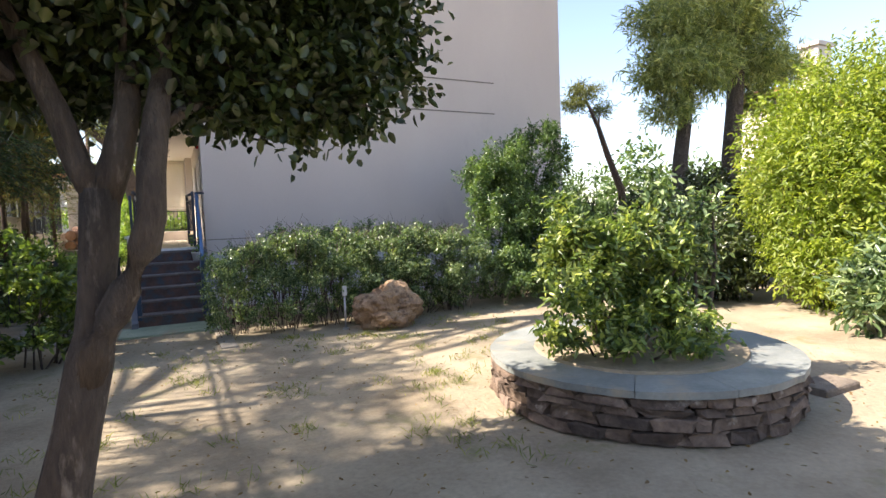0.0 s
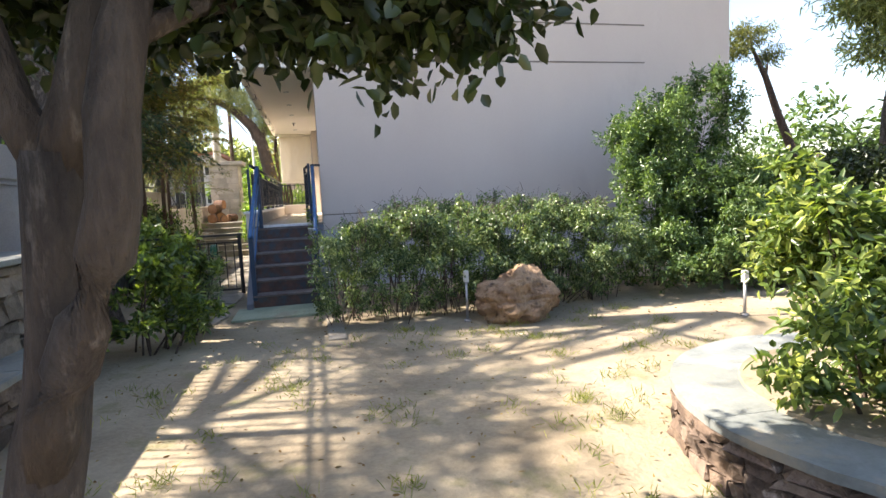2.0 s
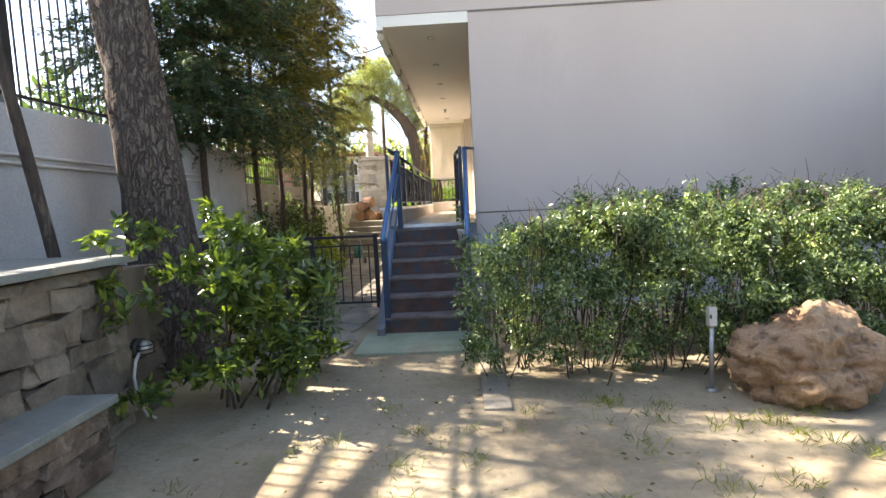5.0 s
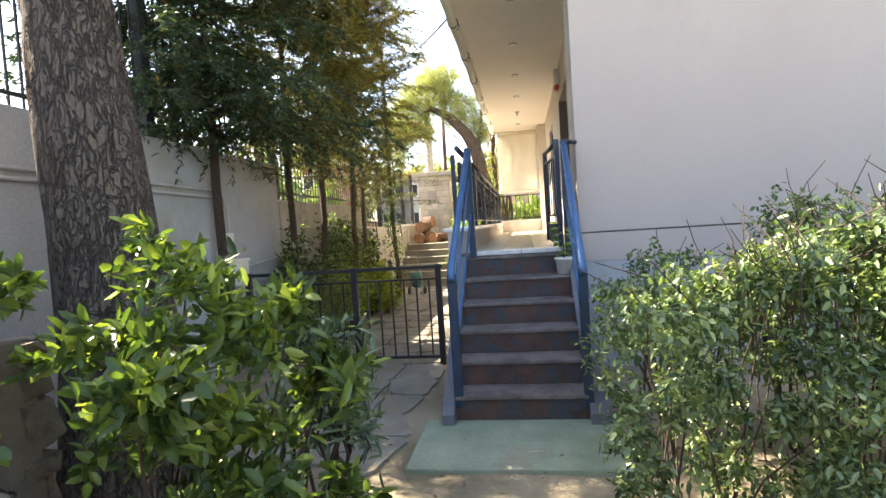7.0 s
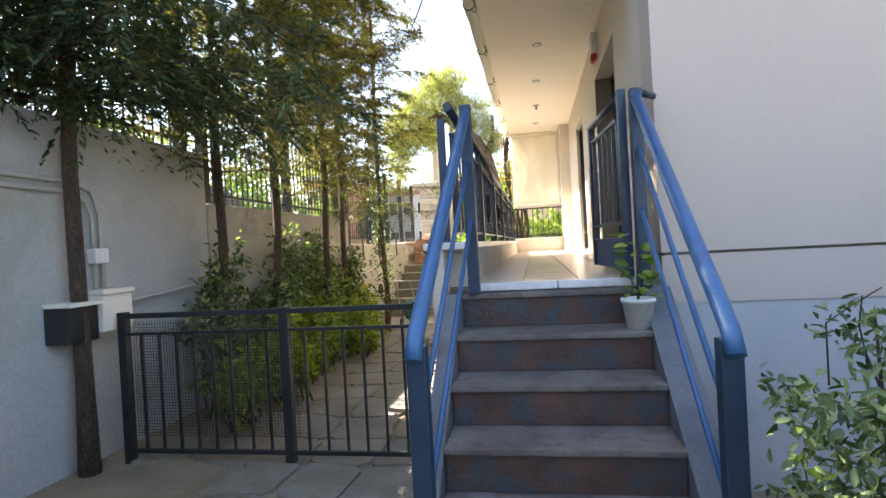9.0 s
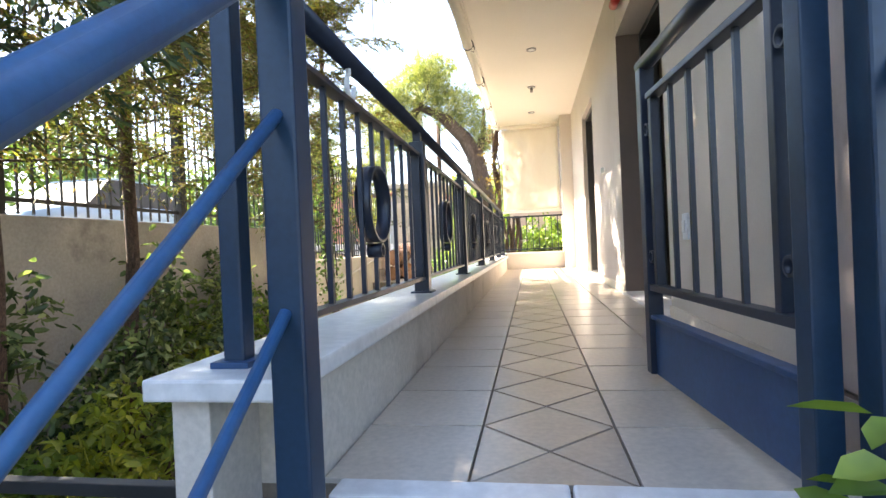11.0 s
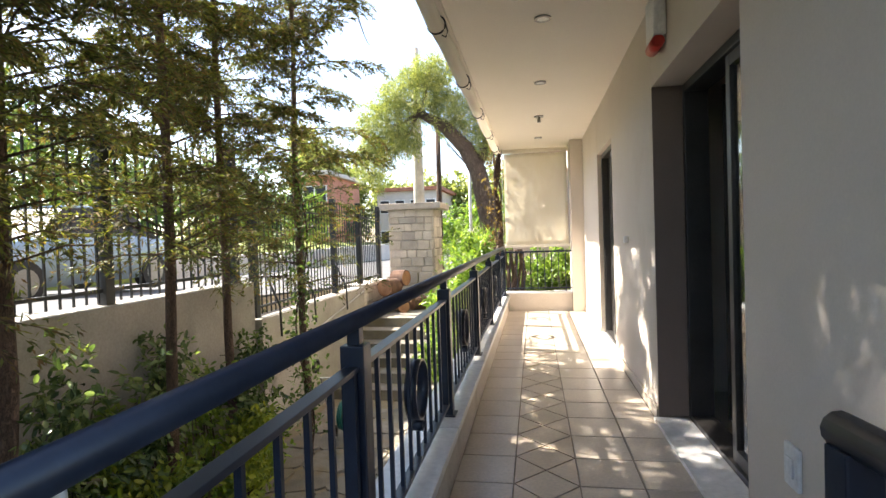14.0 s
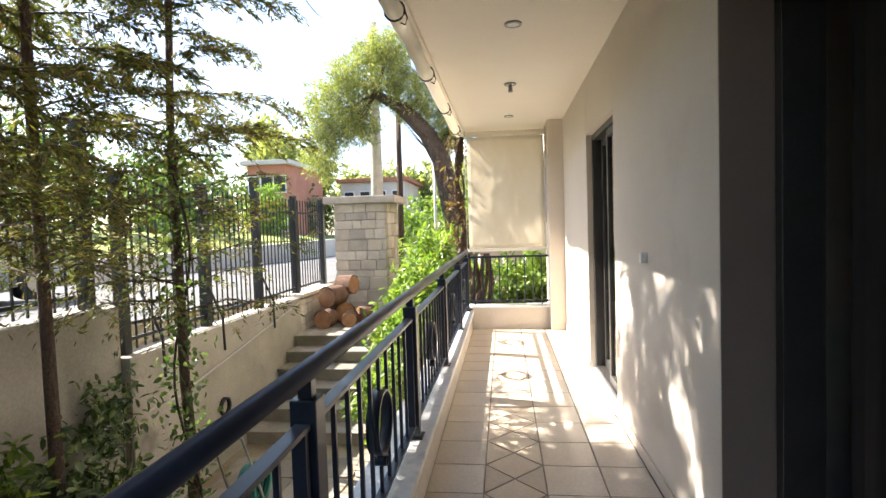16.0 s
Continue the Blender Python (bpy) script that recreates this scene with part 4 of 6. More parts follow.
bmesh.ops.create_cone(bm, cap_ends=True, segments=48, radius1=PR - 0.06, radius2=PR - 0.06, depth=0.32)
bmesh.ops.translate(bm, verts=bm.verts, vec=PC + Vector((0, 0, 0.15)))
part("core", bm, "mortar", planter)
bm = bmesh.new()
bmesh.ops.create_cone(bm, cap_ends=True, segments=40, radius1=0.9, radius2=0.86, depth=0.1)
bmesh.ops.translate(bm, verts=bm.verts, vec=PC + Vector((0, 0, 0.33)))
part("soil_fill", bm, "soil", planter, "dark planting soil")
rr = np.random.default_rng(31)
a = 0.0
while a < math.tau - 0.02:
    da = min(rr.uniform(0.5, 1.0), math.tau - a)
    bm = bmesh.new()
    n = 7
    lo, hi = [], []
    for k in range(n + 1):
        t = a + 0.002 + (da - 0.004) * k / n
        ro = PR + 0.03 + 0.018 * noise.noise(Vector((t * 9, 2, 5)))
        for rad in (0.84, ro):
            p = PC + Vector((math.cos(t) * rad, math.sin(t) * rad, 0))
            lo.append(bm.verts.new(p + Vector((0, 0, 0.311))))
            hi.append(bm.verts.new(p + Vector((0, 0, 0.36 + 0.006 * noise.noise(Vector((t * 3, rad, 1)))))))
    for k in range(n):
        i = 2 * k
        bm.faces.new((hi[i], hi[i + 1], hi[i + 3], hi[i + 2]))
        bm.faces.new((lo[i], lo[i + 2], lo[i + 3], lo[i + 1]))
        bm.faces.new((lo[i + 1], lo[i + 3], hi[i + 3], hi[i + 1]))
        bm.faces.new((lo[i], hi[i], hi[i + 2], lo[i + 2]))
    bm.faces.new((lo[0], lo[1], hi[1], hi[0]))
    bm.faces.new((lo[-2], hi[-2], hi[-1], lo[-1]))
    part("rim_slab", bm, "slate", planter)
    a += da


# near garden tree with forked stems
def garden_tree():
    rng = np.random.default_rng(77)
    t = thing("garden_tree", "small forked garden tree with glossy leaves, coloured dark for shade", "tree")
    bm = bmesh.new()
    tube(bm, ((-0.16, 1.88, -0.08), (-0.13, 1.87, 0.05), (-0.06, 1.87, 0.37), (0.0, 1.87, 0.62), (0.06, 1.87, 0.9), (0.09, 1.88, 1.05), (0.105, 1.88, 1.23), (0.13, 1.87, 1.44), (0.155, 1.87, 1.71)), (0.16, 0.125, 0.108, 0.1, 0.1, 0.082, 0.074, 0.078, 0.085), 16)
    tube(bm, ((0.05, 1.85, 0.82), (0.11, 1.8, 1.0), (0.17, 1.76, 1.13), (0.24, 1.7, 1.26), (0.32, 1.66, 1.43), (0.36, 1.64, 1.58), (0.368, 1.66, 1.78), (0.4, 1.7, 1.97), (0.45, 1.82, 2.3), (0.45, 2.0, 2.7)), (0.075, 0.07, 0.068, 0.064, 0.066, 0.064, 0.06, 0.058, 0.04, 0.02), 14)
    tube(bm, ((0.155, 1.87, 1.66), (0.075, 1.87, 1.82), (0.01, 1.88, 2.06), (-0.12, 1.9, 2.4), (-0.28, 1.85, 2.9)), (0.072, 0.06, 0.052, 0.04, 0.015), 12)
    tube(bm, ((0.155, 1.87, 1.66), (0.23, 1.86, 1.85), (0.28, 1.88, 2.1), (0.3, 2.0, 2.5), (0.28, 2.05, 2.9)), (0.078, 0.066, 0.058, 0.04, 0.02), 12)
    tube(bm, ((0.4, 1.7, 1.97), (0.55, 1.85, 2.1), (0.72, 1.95, 2.16), (0.85, 2.0, 2.3)), (0.034, 0.026, 0.022, 0.014), 8)
    for v in bm.verts:
        v.co += v.normal * (0.012 * noise.noise(v.co * 9) + 0.016 * noise.noise(Vector((v.co.x * 26, v.co.y * 26, v.co.z * 4)))) + Vector((noise.noise(v.co * 5 + Vector((3, 0, 0))), noise.noise(v.co * 5), 0)) * 0.01
    part("trunk", bm, "bark_grey", t, "knotted grey-brown bark")
    blobs = ((0.3, 1.95, 3.0, 1.2, 1.0, 0.85), (1.1, 1.95, 2.75, 0.8, 0.6, 0.6), (-0.65, 1.95, 2.75, 0.9, 0.9, 0.75), (0.2, 2.5, 2.65, 0.9, 0.6, 0.55), (0.3, 1.6, 3.3, 0.9, 0.9, 0.6), (0.75, 2.15, 2.4, 0.65, 0.5, 0.38), (-0.1, 2.4, 2.35, 0.6, 0.5, 0.3), (1.15, 2.0, 2.35, 0.55, 0.45, 0.32), (0.55, 2.3, 2.4, 0.5, 0.5, 0.3), (-0.9, 1.7, 2.3, 0.6, 0.6, 0.4), (1.4, 2.05, 2.8, 0.5, 0.45, 0.4), (1.25, 2.0, 2.22, 0.5, 0.42, 0.3), (0.8, 1.95, 2.16, 0.5, 0.42, 0.24), (1.65, 2.1, 2.5, 0.4, 0.4, 0.34),
             # unseen crown masses added overhead to shade the foreground soil
             (0.2, 0.9, 3.3, 1.0, 0.7, 0.5), (-0.9, 0.8, 3.2, 0.9, 0.8, 0.5), (1.0, 1.1, 3.3, 0.8, 0.6, 0.45), (-2.2, 1.1, 3.1, 0.6, 0.6, 0.35))
    pts, ways = blob_points(rng, blobs, 4000, 0.3)
    bm = bmesh.new()
    src = [Vector(p) for p in ((0.43, 2.1, 2.3), (-0.15, 1.9, 2.2), (0.27, 2.05, 2.3), (0.4, 2.18, 2.8), (-0.25, 1.87, 2.6))]
    for k in range(0, len(pts), 17):
        p = Vector(pts[k])
        s = min(src, key=lambda q: (q - p).length)
        tube(bm, (s, s.lerp(p, 0.5) + Vector((0, 0, 0.08)), p), (0.02, 0.011, 0.004), 5, False)
    tagged(part("branchwork", bm, "bark_grey", t), kind="stuff")
    lp, ld = twigs(rng, pts, ways, 13, 0.26)
    leaf_part("crown", lp, ld, 0.074, 0.046, "leaf_dark", t, rng, 0.2, "dense green crown, its under-lit shade put into the colour")


garden_tree()

# big pine by the retaining wall
def big_pine():
    rng = np.random.default_rng(12)
    t = thing("big_pine", "thick old pine trunk with deeply furrowed bark", "tree")
    bm = bmesh.new()
    n, seg = 46, 40
    rows = []
    for k in range(n + 1):
        z = -0.1 + 9.0 * (k / n)
        c = Vector((-1.96 - 0.085 * max(0, z) - 0.012 * z * z * 0.3, 7.5 + 0.02 * z, z))
        r0 = 0.29 + 0.16 * math.exp(-z * 1.2) - 0.012 * z
        row = []
        for j in range(seg):
            a = j * math.tau / seg
            plate = noise.noise(Vector((math.cos(a) * 3.2, math.sin(a) * 3.2, z * 1.3)))
            crack = abs(noise.noise(Vector((math.cos(a) * 6, math.sin(a) * 6, z * 2.1 + 5))))
            r = r0 + 0.02 * plate - 0.035 * max(0, 0.18 - crack) / 0.18
            row.append(bm.verts.new(c + Vector((math.cos(a) * r, math.sin(a) * r, 0))))
        rows.append(row)
    for r0, r1 in zip(rows, rows[1:]):
        for j in range(seg):
            bm.faces.new((r0[j], r0[(j + 1) % seg], r1[(j + 1) % seg], r1[j])).smooth = True
    part("trunk", bm, "bark_pine", t)
    bm = bmesh.new()
    lp, ld = [], []
    for k in range(18):
        z = rng.uniform(6.6, 9.5)
        o = Vector((-2.8, 7.65, min(z, 8.8)))
        if k % 6:
            tip = Vector((rng.uniform(-6.0, -5.2), rng.uniform(6.0, 8.3), rng.uniform(7.0, 7.8)))      # most limbs sit unseen over the street, placed to dapple the garden soil
        else:
            a = rng.random() * math.tau
            ln = rng.uniform(1.2, 2.8)
            tip = o + Vector((-abs(math.cos(a)) * ln, math.sin(a) * ln, rng.uniform(0.6, 1.6)))
        tube(bm, (o, o.lerp(tip, 0.5) + Vector((0, 0, 0.2)), tip), (0.06, 0.035, 0.01), 6, False)
        c = np.array(tip) + rng.normal(size=(190, 3)) * np.array([0.42, 0.5, 0.22])
        lp.append(c)
        ld.append(rng.normal(size=(190, 3)) + np.array([0, 0, 0.4]))
    tagged(part("branchwork", bm, "bark_pine", t), kind="stuff")
    leaf_part("foliage", np.concatenate(lp), np.concatenate(ld), 0.2, 0.03, "needle", t, rng, 0.0)


big_pine()

# slender conifers along the retaining wall
SL = "slender conifer with thin brown trunk and sparse drooping sprays"
for k, (x, y, h, r, reach, mat, first, wh, ln) in enumerate((
        (-2.62, 11.39, 11.0, 0.05, 1.0, "needle", 0.2, 170, (0.15, 0.0)),
        (-2.55, 12.35, 11.6, 0.052, 1.05, "needle", 0.2, 170, (0.1, 0.1)),
        (-2.47, 13.62, 11.4, 0.048, 1.05, "needle", 0.2, 160, (0.05, 0.15)),
        (-2.59, 14.6, 11.2, 0.046, 1.1, "needle", 0.2, 160, (0.0, 0.1)),
        (-2.22, 15.5, 9.6, 0.046, 1.05, "needle", 0.2, 110, (-0.1, 0.2)))):
    conifer("slender_conifer", SL, (x, y, 0), h, r, reach, first, wh, mat, 200 + k, ln, needle=(0.056, 0.0125), per=640, brown=0.25, thin=0.3)
conifer("dark_conifer", "dark dense conifer with a bare lower trunk", (-2.74, 9.9, 0), 9.5, 0.058, 1.65, 0.265, 265, "needle_dark", 300, (-0.1, 0.1), (0.075, 0.02), 360, 0.0, 0.06, 0.8, (-0.35, 0.25), 1.2)
th = thing("young_tree", "thin leaning young tree trunk by the wall", "tree")
part("trunk", tube(bmesh.new(), ((-2.5, 6.72, -0.05), (-2.5, 6.72, 1.0), (-2.52, 6.68, 1.35), (-2.58, 6.6, 2.1), (-2.62, 6.5, 2.8), (-2.7, 6.4, 4.2)), (0.06, 0.05, 0.048, 0.045, 0.04, 0.02), 9), "bark_grey", th)

# long hedge before the end wall
rh = np.random.default_rng(64)
for k, (x, w, h) in enumerate(((1.15, 0.5, 1.32), (1.85, 0.6, 1.46), (2.6, 0.66, 1.5), (3.3, 0.66, 1.48), (4.0, 0.66, 1.46), (4.7, 0.62, 1.4))):
    u = rh.uniform(-0.12, 0.12, 6)
    shrub("hedge_shrub", "dense grey-green small-leaved hedge shrub with bare lower stems", "shrub", (x, 7.15, 0), 26,
          ((x + u[0], 6.95, h * 0.68, w, 0.5, h * 0.26), (x + 0.1, 7.3, h * 0.62, w * 0.9, 0.6, h * 0.34), (x - 0.2 + u[1], 6.8, h * 0.82, w * 0.5, 0.4, h * 0.16),
           (x + 0.25 + u[2], 7.1, h * 0.85, w * 0.5, 0.4, h * 0.17), (x - 0.15 + u[3], 6.6, h * 0.5, w * 0.55, 0.3, h * 0.2), (x + 0.3 + u[4], 6.62, h * 0.42, w * 0.42, 0.28, h * 0.18), (x + u[5] * 2, 6.72, 0.3, w * 0.4, 0.26, 0.18), (x - 0.3, 6.85, 0.32, w * 0.4, 0.3, 0.2), (x + 0.25, 7.1, 0.34, w * 0.5, 0.4, 0.26)),
          620 if k == 0 else 820 if k == 1 else 1200, 12, 0.15, 0.043, 0.019, "leaf_hedge", 400 + k, 0.2, 0.4, stem_r=0.006, clump=9, wands=40, wand_len=0.24)
for k, (x, h) in enumerate(((1.35, 1.3), (2.05, 1.52), (2.85, 1.56), (3.7, 1.54), (4.5, 1.46))):
    shrub("hedge_shrub", "dense grey-green small-leaved hedge shrub against the wall", "shrub", (x, 8.1, 0), 12,
          ((x, 8.1, h * 0.6, 0.6, 0.6, h * 0.38), (x + 0.15, 7.9, h * 0.8, 0.45, 0.45, h * 0.2), (x - 0.2, 8.0, h * 0.45, 0.4, 0.5, h * 0.3)), 360 if k < 2 else 520, 12, 0.16, 0.043, 0.019, "leaf_hedge", 430 + k, 0.2, 0.4, clump=11, wands=12, wand_len=0.22)
# tall shrub at the end of the hedge
shrub("tall_shrub", "tall dense dark green shrub at the building corner", "shrub", (6.0, 7.7, 0), 20,
      ((5.75, 7.5, 1.0, 0.75, 0.75, 1.0), (6.1, 7.7, 2.0, 0.75, 0.75, 1.05), (6.9, 7.9, 1.6, 0.9, 0.8, 1.5), (6.5, 7.2, 0.9, 1.1, 0.8, 0.9), (7.3, 8.1, 2.5, 0.7, 0.7, 0.85), (7.6, 7.6, 1.0, 0.9, 0.9, 1.0), (8.3, 7.5, 0.85, 0.8, 0.8, 0.85), (6.1, 6.7, 0.5, 0.8, 0.5, 0.5), (7.3, 6.7, 0.6, 0.9, 0.6, 0.6)), 6200, 13, 0.2, 0.07, 0.028, "leaf_bush", 450, 0.2, clump=22)
# bush on the path's other side
shrub("path_bush", "sprawling leafy green bush beside the stone wall", "shrub", (-1.0, 6.4, 0), 10,
      ((-1.0, 6.35, 0.98, 0.62, 0.45, 0.2), (-0.55, 6.55, 0.82, 0.36, 0.4, 0.22), (-1.55, 6.15, 1.32, 0.32, 0.25, 0.16), (-1.15, 6.55, 1.38, 0.26, 0.3, 0.24), (-0.8, 6.7, 1.2, 0.4, 0.35, 0.18), (-0.85, 6.35, 0.6, 0.5, 0.4, 0.18), (-1.5, 6.0, 0.95, 0.34, 0.25, 0.2),
       (-0.62, 6.25, 0.45, 0.3, 0.3, 0.16), (-1.36, 5.75, 0.3, 0.18, 0.16, 0.12), (-0.9, 6.8, 0.75, 0.4, 0.3, 0.3), (-0.95, 6.35, 0.3, 0.48, 0.4, 0.18), (-0.55, 6.6, 0.34, 0.3, 0.3, 0.2)), 370, 11, 0.15, 0.088, 0.04, "leaf_tips", 470, 0.2, -0.3, clump=8)
shrub("path_oleander", "blue-green long-leaved shrub at the path", "shrub", (-0.75, 7.15, 0), 10,
      ((-0.6, 7.15, 0.95, 0.26, 0.25, 0.3), (-0.5, 7.2, 0.5, 0.22, 0.22, 0.35), (-0.7, 7.1, 0.55, 0.25, 0.25, 0.35)), 60, 11, 0.2, 0.11, 0.026, "leaf_blue", 471, 0.25, -0.2)
# planting in the round planter
shrub("planter_shrub", "large leafy bright green shrub in the planter", "shrub", (3.65, 2.2, 0.36), 16,
      ((3.45, 2.4, 1.0, 0.5, 0.5, 0.5), (3.85, 2.3, 0.95, 0.55, 0.55, 0.55), (3.7, 2.5, 1.4, 0.45, 0.45, 0.4), (3.35, 2.15, 0.62, 0.42, 0.42, 0.22), (4.2, 2.3, 0.8, 0.4, 0.4, 0.4), (3.7, 1.85, 0.6, 0.5, 0.3, 0.18), (4.1, 1.95, 0.58, 0.4, 0.3, 0.16)), 1250, 11, 0.2, 0.072, 0.03, "leaf_planter", 480, 0.2, clump=8)
shrub("planter_sapling", "thin sapling with curled leaves in the planter", "shrub", (4.4, 2.2, 0.36), 5,
      ((4.4, 2.2, 1.15, 0.26, 0.26, 0.6), (4.55, 2.1, 1.4, 0.2, 0.2, 0.45), (4.25, 2.3, 1.6, 0.2, 0.2, 0.25)), 90, 12, 0.26, 0.085, 0.035, "leaf_hedge", 481, 0.2, stem_r=0.022)

# big pitted boulder
def boulder():
    bm = bmesh.new()
    bmesh.ops.create_icosphere(bm, subdivisions=6, radius=1.0)
    for v in bm.verts:
        d = v.co.normalized()
        n1 = noise.noise(d * 1.3 + Vector((4, 1, 2)))
        n2 = noise.noise(d * 3.1 + Vector((1, 7, 2)))
        pits = max(0.0, noise.noise(d * 8 + Vector((9, 0, 0)))) ** 1.2
        fine = noise.noise(d * 17) + 0.6 * noise.noise(d * 33)
        r = 1.0 + 0.26 * n1 + 0.15 * n2 - 0.17 * pits + 0.035 * fine
        r -= 0.07 * max(0.0, math.sin(d.z * 9 + 2.5 * n2)) ** 3
        r += 0.17 * math.exp(-((d.x - 0.05) ** 2 + (d.y + 0.1) ** 2) / 0.09) * max(0, d.z)
        v.co = Vector((d.x * 0.52, d.y * 0.42, d.z * 0.40)) * r
        v.co.x *= 1.0 + 0.28 * min(0.0, v.co.z)
        if v.co.z < -0.27:
            v.co.z = -0.27 - (v.co.z + 0.27) * 0.2
    ob = part("boulder", bm, "rock")
    for p in ob.data.polygons:
        p.use_smooth = True
    ob.location = (3.2, 6.3, 0.21)
    ob.scale = (0.98, 0.95, 0.95)
    tagged(ob, "large pitted ochre boulder on the soil before the hedge", "rock")


boulder()


def bollard(x, y, h):
    b = thing("garden_lamp", "low grey garden lamp post with a pale head", "lamp", "garden lamp posts")
    part("post", tube(bmesh.new(), ((x, y, -0.03), (x, y, h - 0.14)), 0.018, 8), "alu_light", b)
    part("head", box(bmesh.new(), x - 0.03, x + 0.03, y - 0.03, y + 0.03, h - 0.14, h, 0.01), "pipe", b)
    part("base", tube(bmesh.new(), ((x, y, -0.02), (x, y, 0.02)), 0.045, 10), "alu_light", b)


bollard(2.58, 6.40, 0.62)
bollard(5.6, 5.3, 0.52)
bollard(5.6, 3.1, 0.75)

# stone bench wall and higher stone wall beside the path
bench = thing("stone_bench_wall", "low dry-stone wall with a slate seat", "wall")
part("core", box(bmesh.new(), -2.1, -1.34, -3.0, 5.42, -0.1, 0.40), "mortar", bench)
upper = thing("stone_wall", "irregular grey stone wall with flat slate top", "wall")
part("core", box(bmesh.new(), -2.6, -1.66, 2.2, 6.12, -0.1, 1.16), "mortar", upper)
part("core", box(bmesh.new(), -2.85, -1.6, 6.1, 6.5, -0.1, 1.1), "mortar", upper)
for k in range(9):
    y0 = 5.47 - 0.95 * (k + 1)
    part("seat_slab", box(bmesh.new(), -1.7, -1.24, y0 + 0.004, y0 + 0.946, 0.4005, 0.45, 0.008), "slate", bench)
for k in range(5):
    y0 = 6.2 - 0.8 * (k + 1)
    part("top_slab", box(bmesh.new(), -2.65, -1.5, y0 + 0.004, y0 + 0.796, 1.1605, 1.21, 0.01), "slate", upper)

# bulkhead lamp with a loose cable on the stone wall
wl = thing("wall_lamp", "round caged bulkhead lamp with a loose grey cable", "lamp")
part("base", tube(bmesh.new(), ((-1.6, 6.22, 0.52), (-1.55, 6.22, 0.52)), 0.075, 18), "black", wl)
part("globe", tube(bmesh.new(), ((-1.55, 6.22, 0.52), (-1.52, 6.22, 0.52), (-1.495, 6.22, 0.52), (-1.48, 6.22, 0.52)), (0.062, 0.058, 0.042, 0.01), 16), "alu_light", wl, "milky glass globe")
for dz in (-0.03, 0.0, 0.03):
    part("cage_bar", tube(bmesh.new(), [(-1.55 + 0.085 * math.cos(a), 6.22 + 0.072 * math.sin(a), 0.52 + dz) for a in np.linspace(-1.5, 1.5, 11)], 0.005, 6), "black", wl)
part("cable", tube(bmesh.new(), ((-1.54, 6.16, 0.5), (-1.53, 6.1, 0.46), (-1.53, 6.06, 0.36), (-1.52, 6.07, 0.2), (-1.5, 6.12, 0.06), (-1.46, 6.16, 0.02)), 0.011, 7), "pipe", wl, "grey cable hanging to the soil")
flat = thing("flat_stone", "flat grey stone lying on the soil by the planter", "rock")
bm = bmesh.new()
box(bm, 4.95, 5.45, 1.32, 1.58, -0.03, 0.05, 0.02)
for v in bm.verts:
    v.co += Vector((noise.noise(v.co * 5), noise.noise(v.co * 5 + Vector((4, 0, 0))), 0)) * 0.05
part("slab", bm, "stone_grey", flat)

# flagstones of the path
pav = struct(thing("path_paving", "", ""), "irregular grey flagstones at the gate and along the side path", "paving")
rp = np.random.default_rng(3)
node = {(ix, iy): (-0.44 - ix * 0.44 + rp.uniform(-0.11, 0.11), 7.6 + iy * 0.5 + rp.uniform(-0.13, 0.13)) for ix in range(6) for iy in range(21)}
for iy in range(20):
    for ix in range(5):
        quad = [Vector((*node[q], 0)) for q in ((ix, iy), (ix, iy + 1), (ix + 1, iy + 1), (ix + 1, iy))]
        c = sum(quad, Vector()) / 4
        if c.y > 17.3 or (c.y < 10 and c.x < -1.6):
            continue
        ring = []
        for a, b in zip(quad, quad[1:] + quad[:1]):
            ring += [a.lerp(b, 0.12) - c, a.lerp(b, 0.5) - c + Vector((rp.normal(), rp.normal(), 0)) * 0.018, a.lerp(b, 0.88) - c]
        bm = bmesh.new()
        top = [bm.verts.new(p * 0.95) for p in ring]
        bot = [bm.verts.new(p * 0.97 + Vector((0, 0, -0.05))) for p in ring]
        bm.faces.new(top)
        for k in range(len(ring)):
            bm.faces.new((top[k], bot[k], bot[(k + 1) % len(ring)], top[(k + 1) % len(ring)]))
        o = new("flagstone", finish("flagstone", bm, "flag"))
        o.matrix_world = pose(c.x, c.y, 0.018 + rp.random() * 0.008, rp.normal() * 0.5, rp.normal() * 0.5, 0)
        o.parent = pav

# ================= BEYOND THE GARDEN =================
def woods(name, label, blobs, count, leaf, material, seed, each=9, spread=0.8, trunks=(), bark="bark_grey"):
    """A tree or a group of them far off: limbs, and a crown of many clumps with gaps."""
    rng = np.random.default_rng(seed)
    t = thing(name, label, "tree")
    bm = bmesh.new()
    for pts, rad in trunks:
        tube(bm, pts, rad, 10)
    if trunks:
        tips = [Vector(p[-1]) for p, _ in trunks] + [Vector(p[-2]) for p, _ in trunks]
        for b in blobs:
            c = Vector(b[:3])
            s = min(tips, key=lambda q: (q - c).length)
            tube(bm, (s, s.lerp(c, 0.5) + Vector((0, 0, -0.1)), c), (0.06, 0.04, 0.015), 6, False)
        part("trunk", bm, bark, t)
    pts, ways = blob_points(rng, blobs, count, 0.35)
    lp, ld = twigs(rng, pts, ways, each, spread)
    leaf_part("crown", lp, ld, leaf[0], leaf[1], material, t, rng, 0.25)
    return t


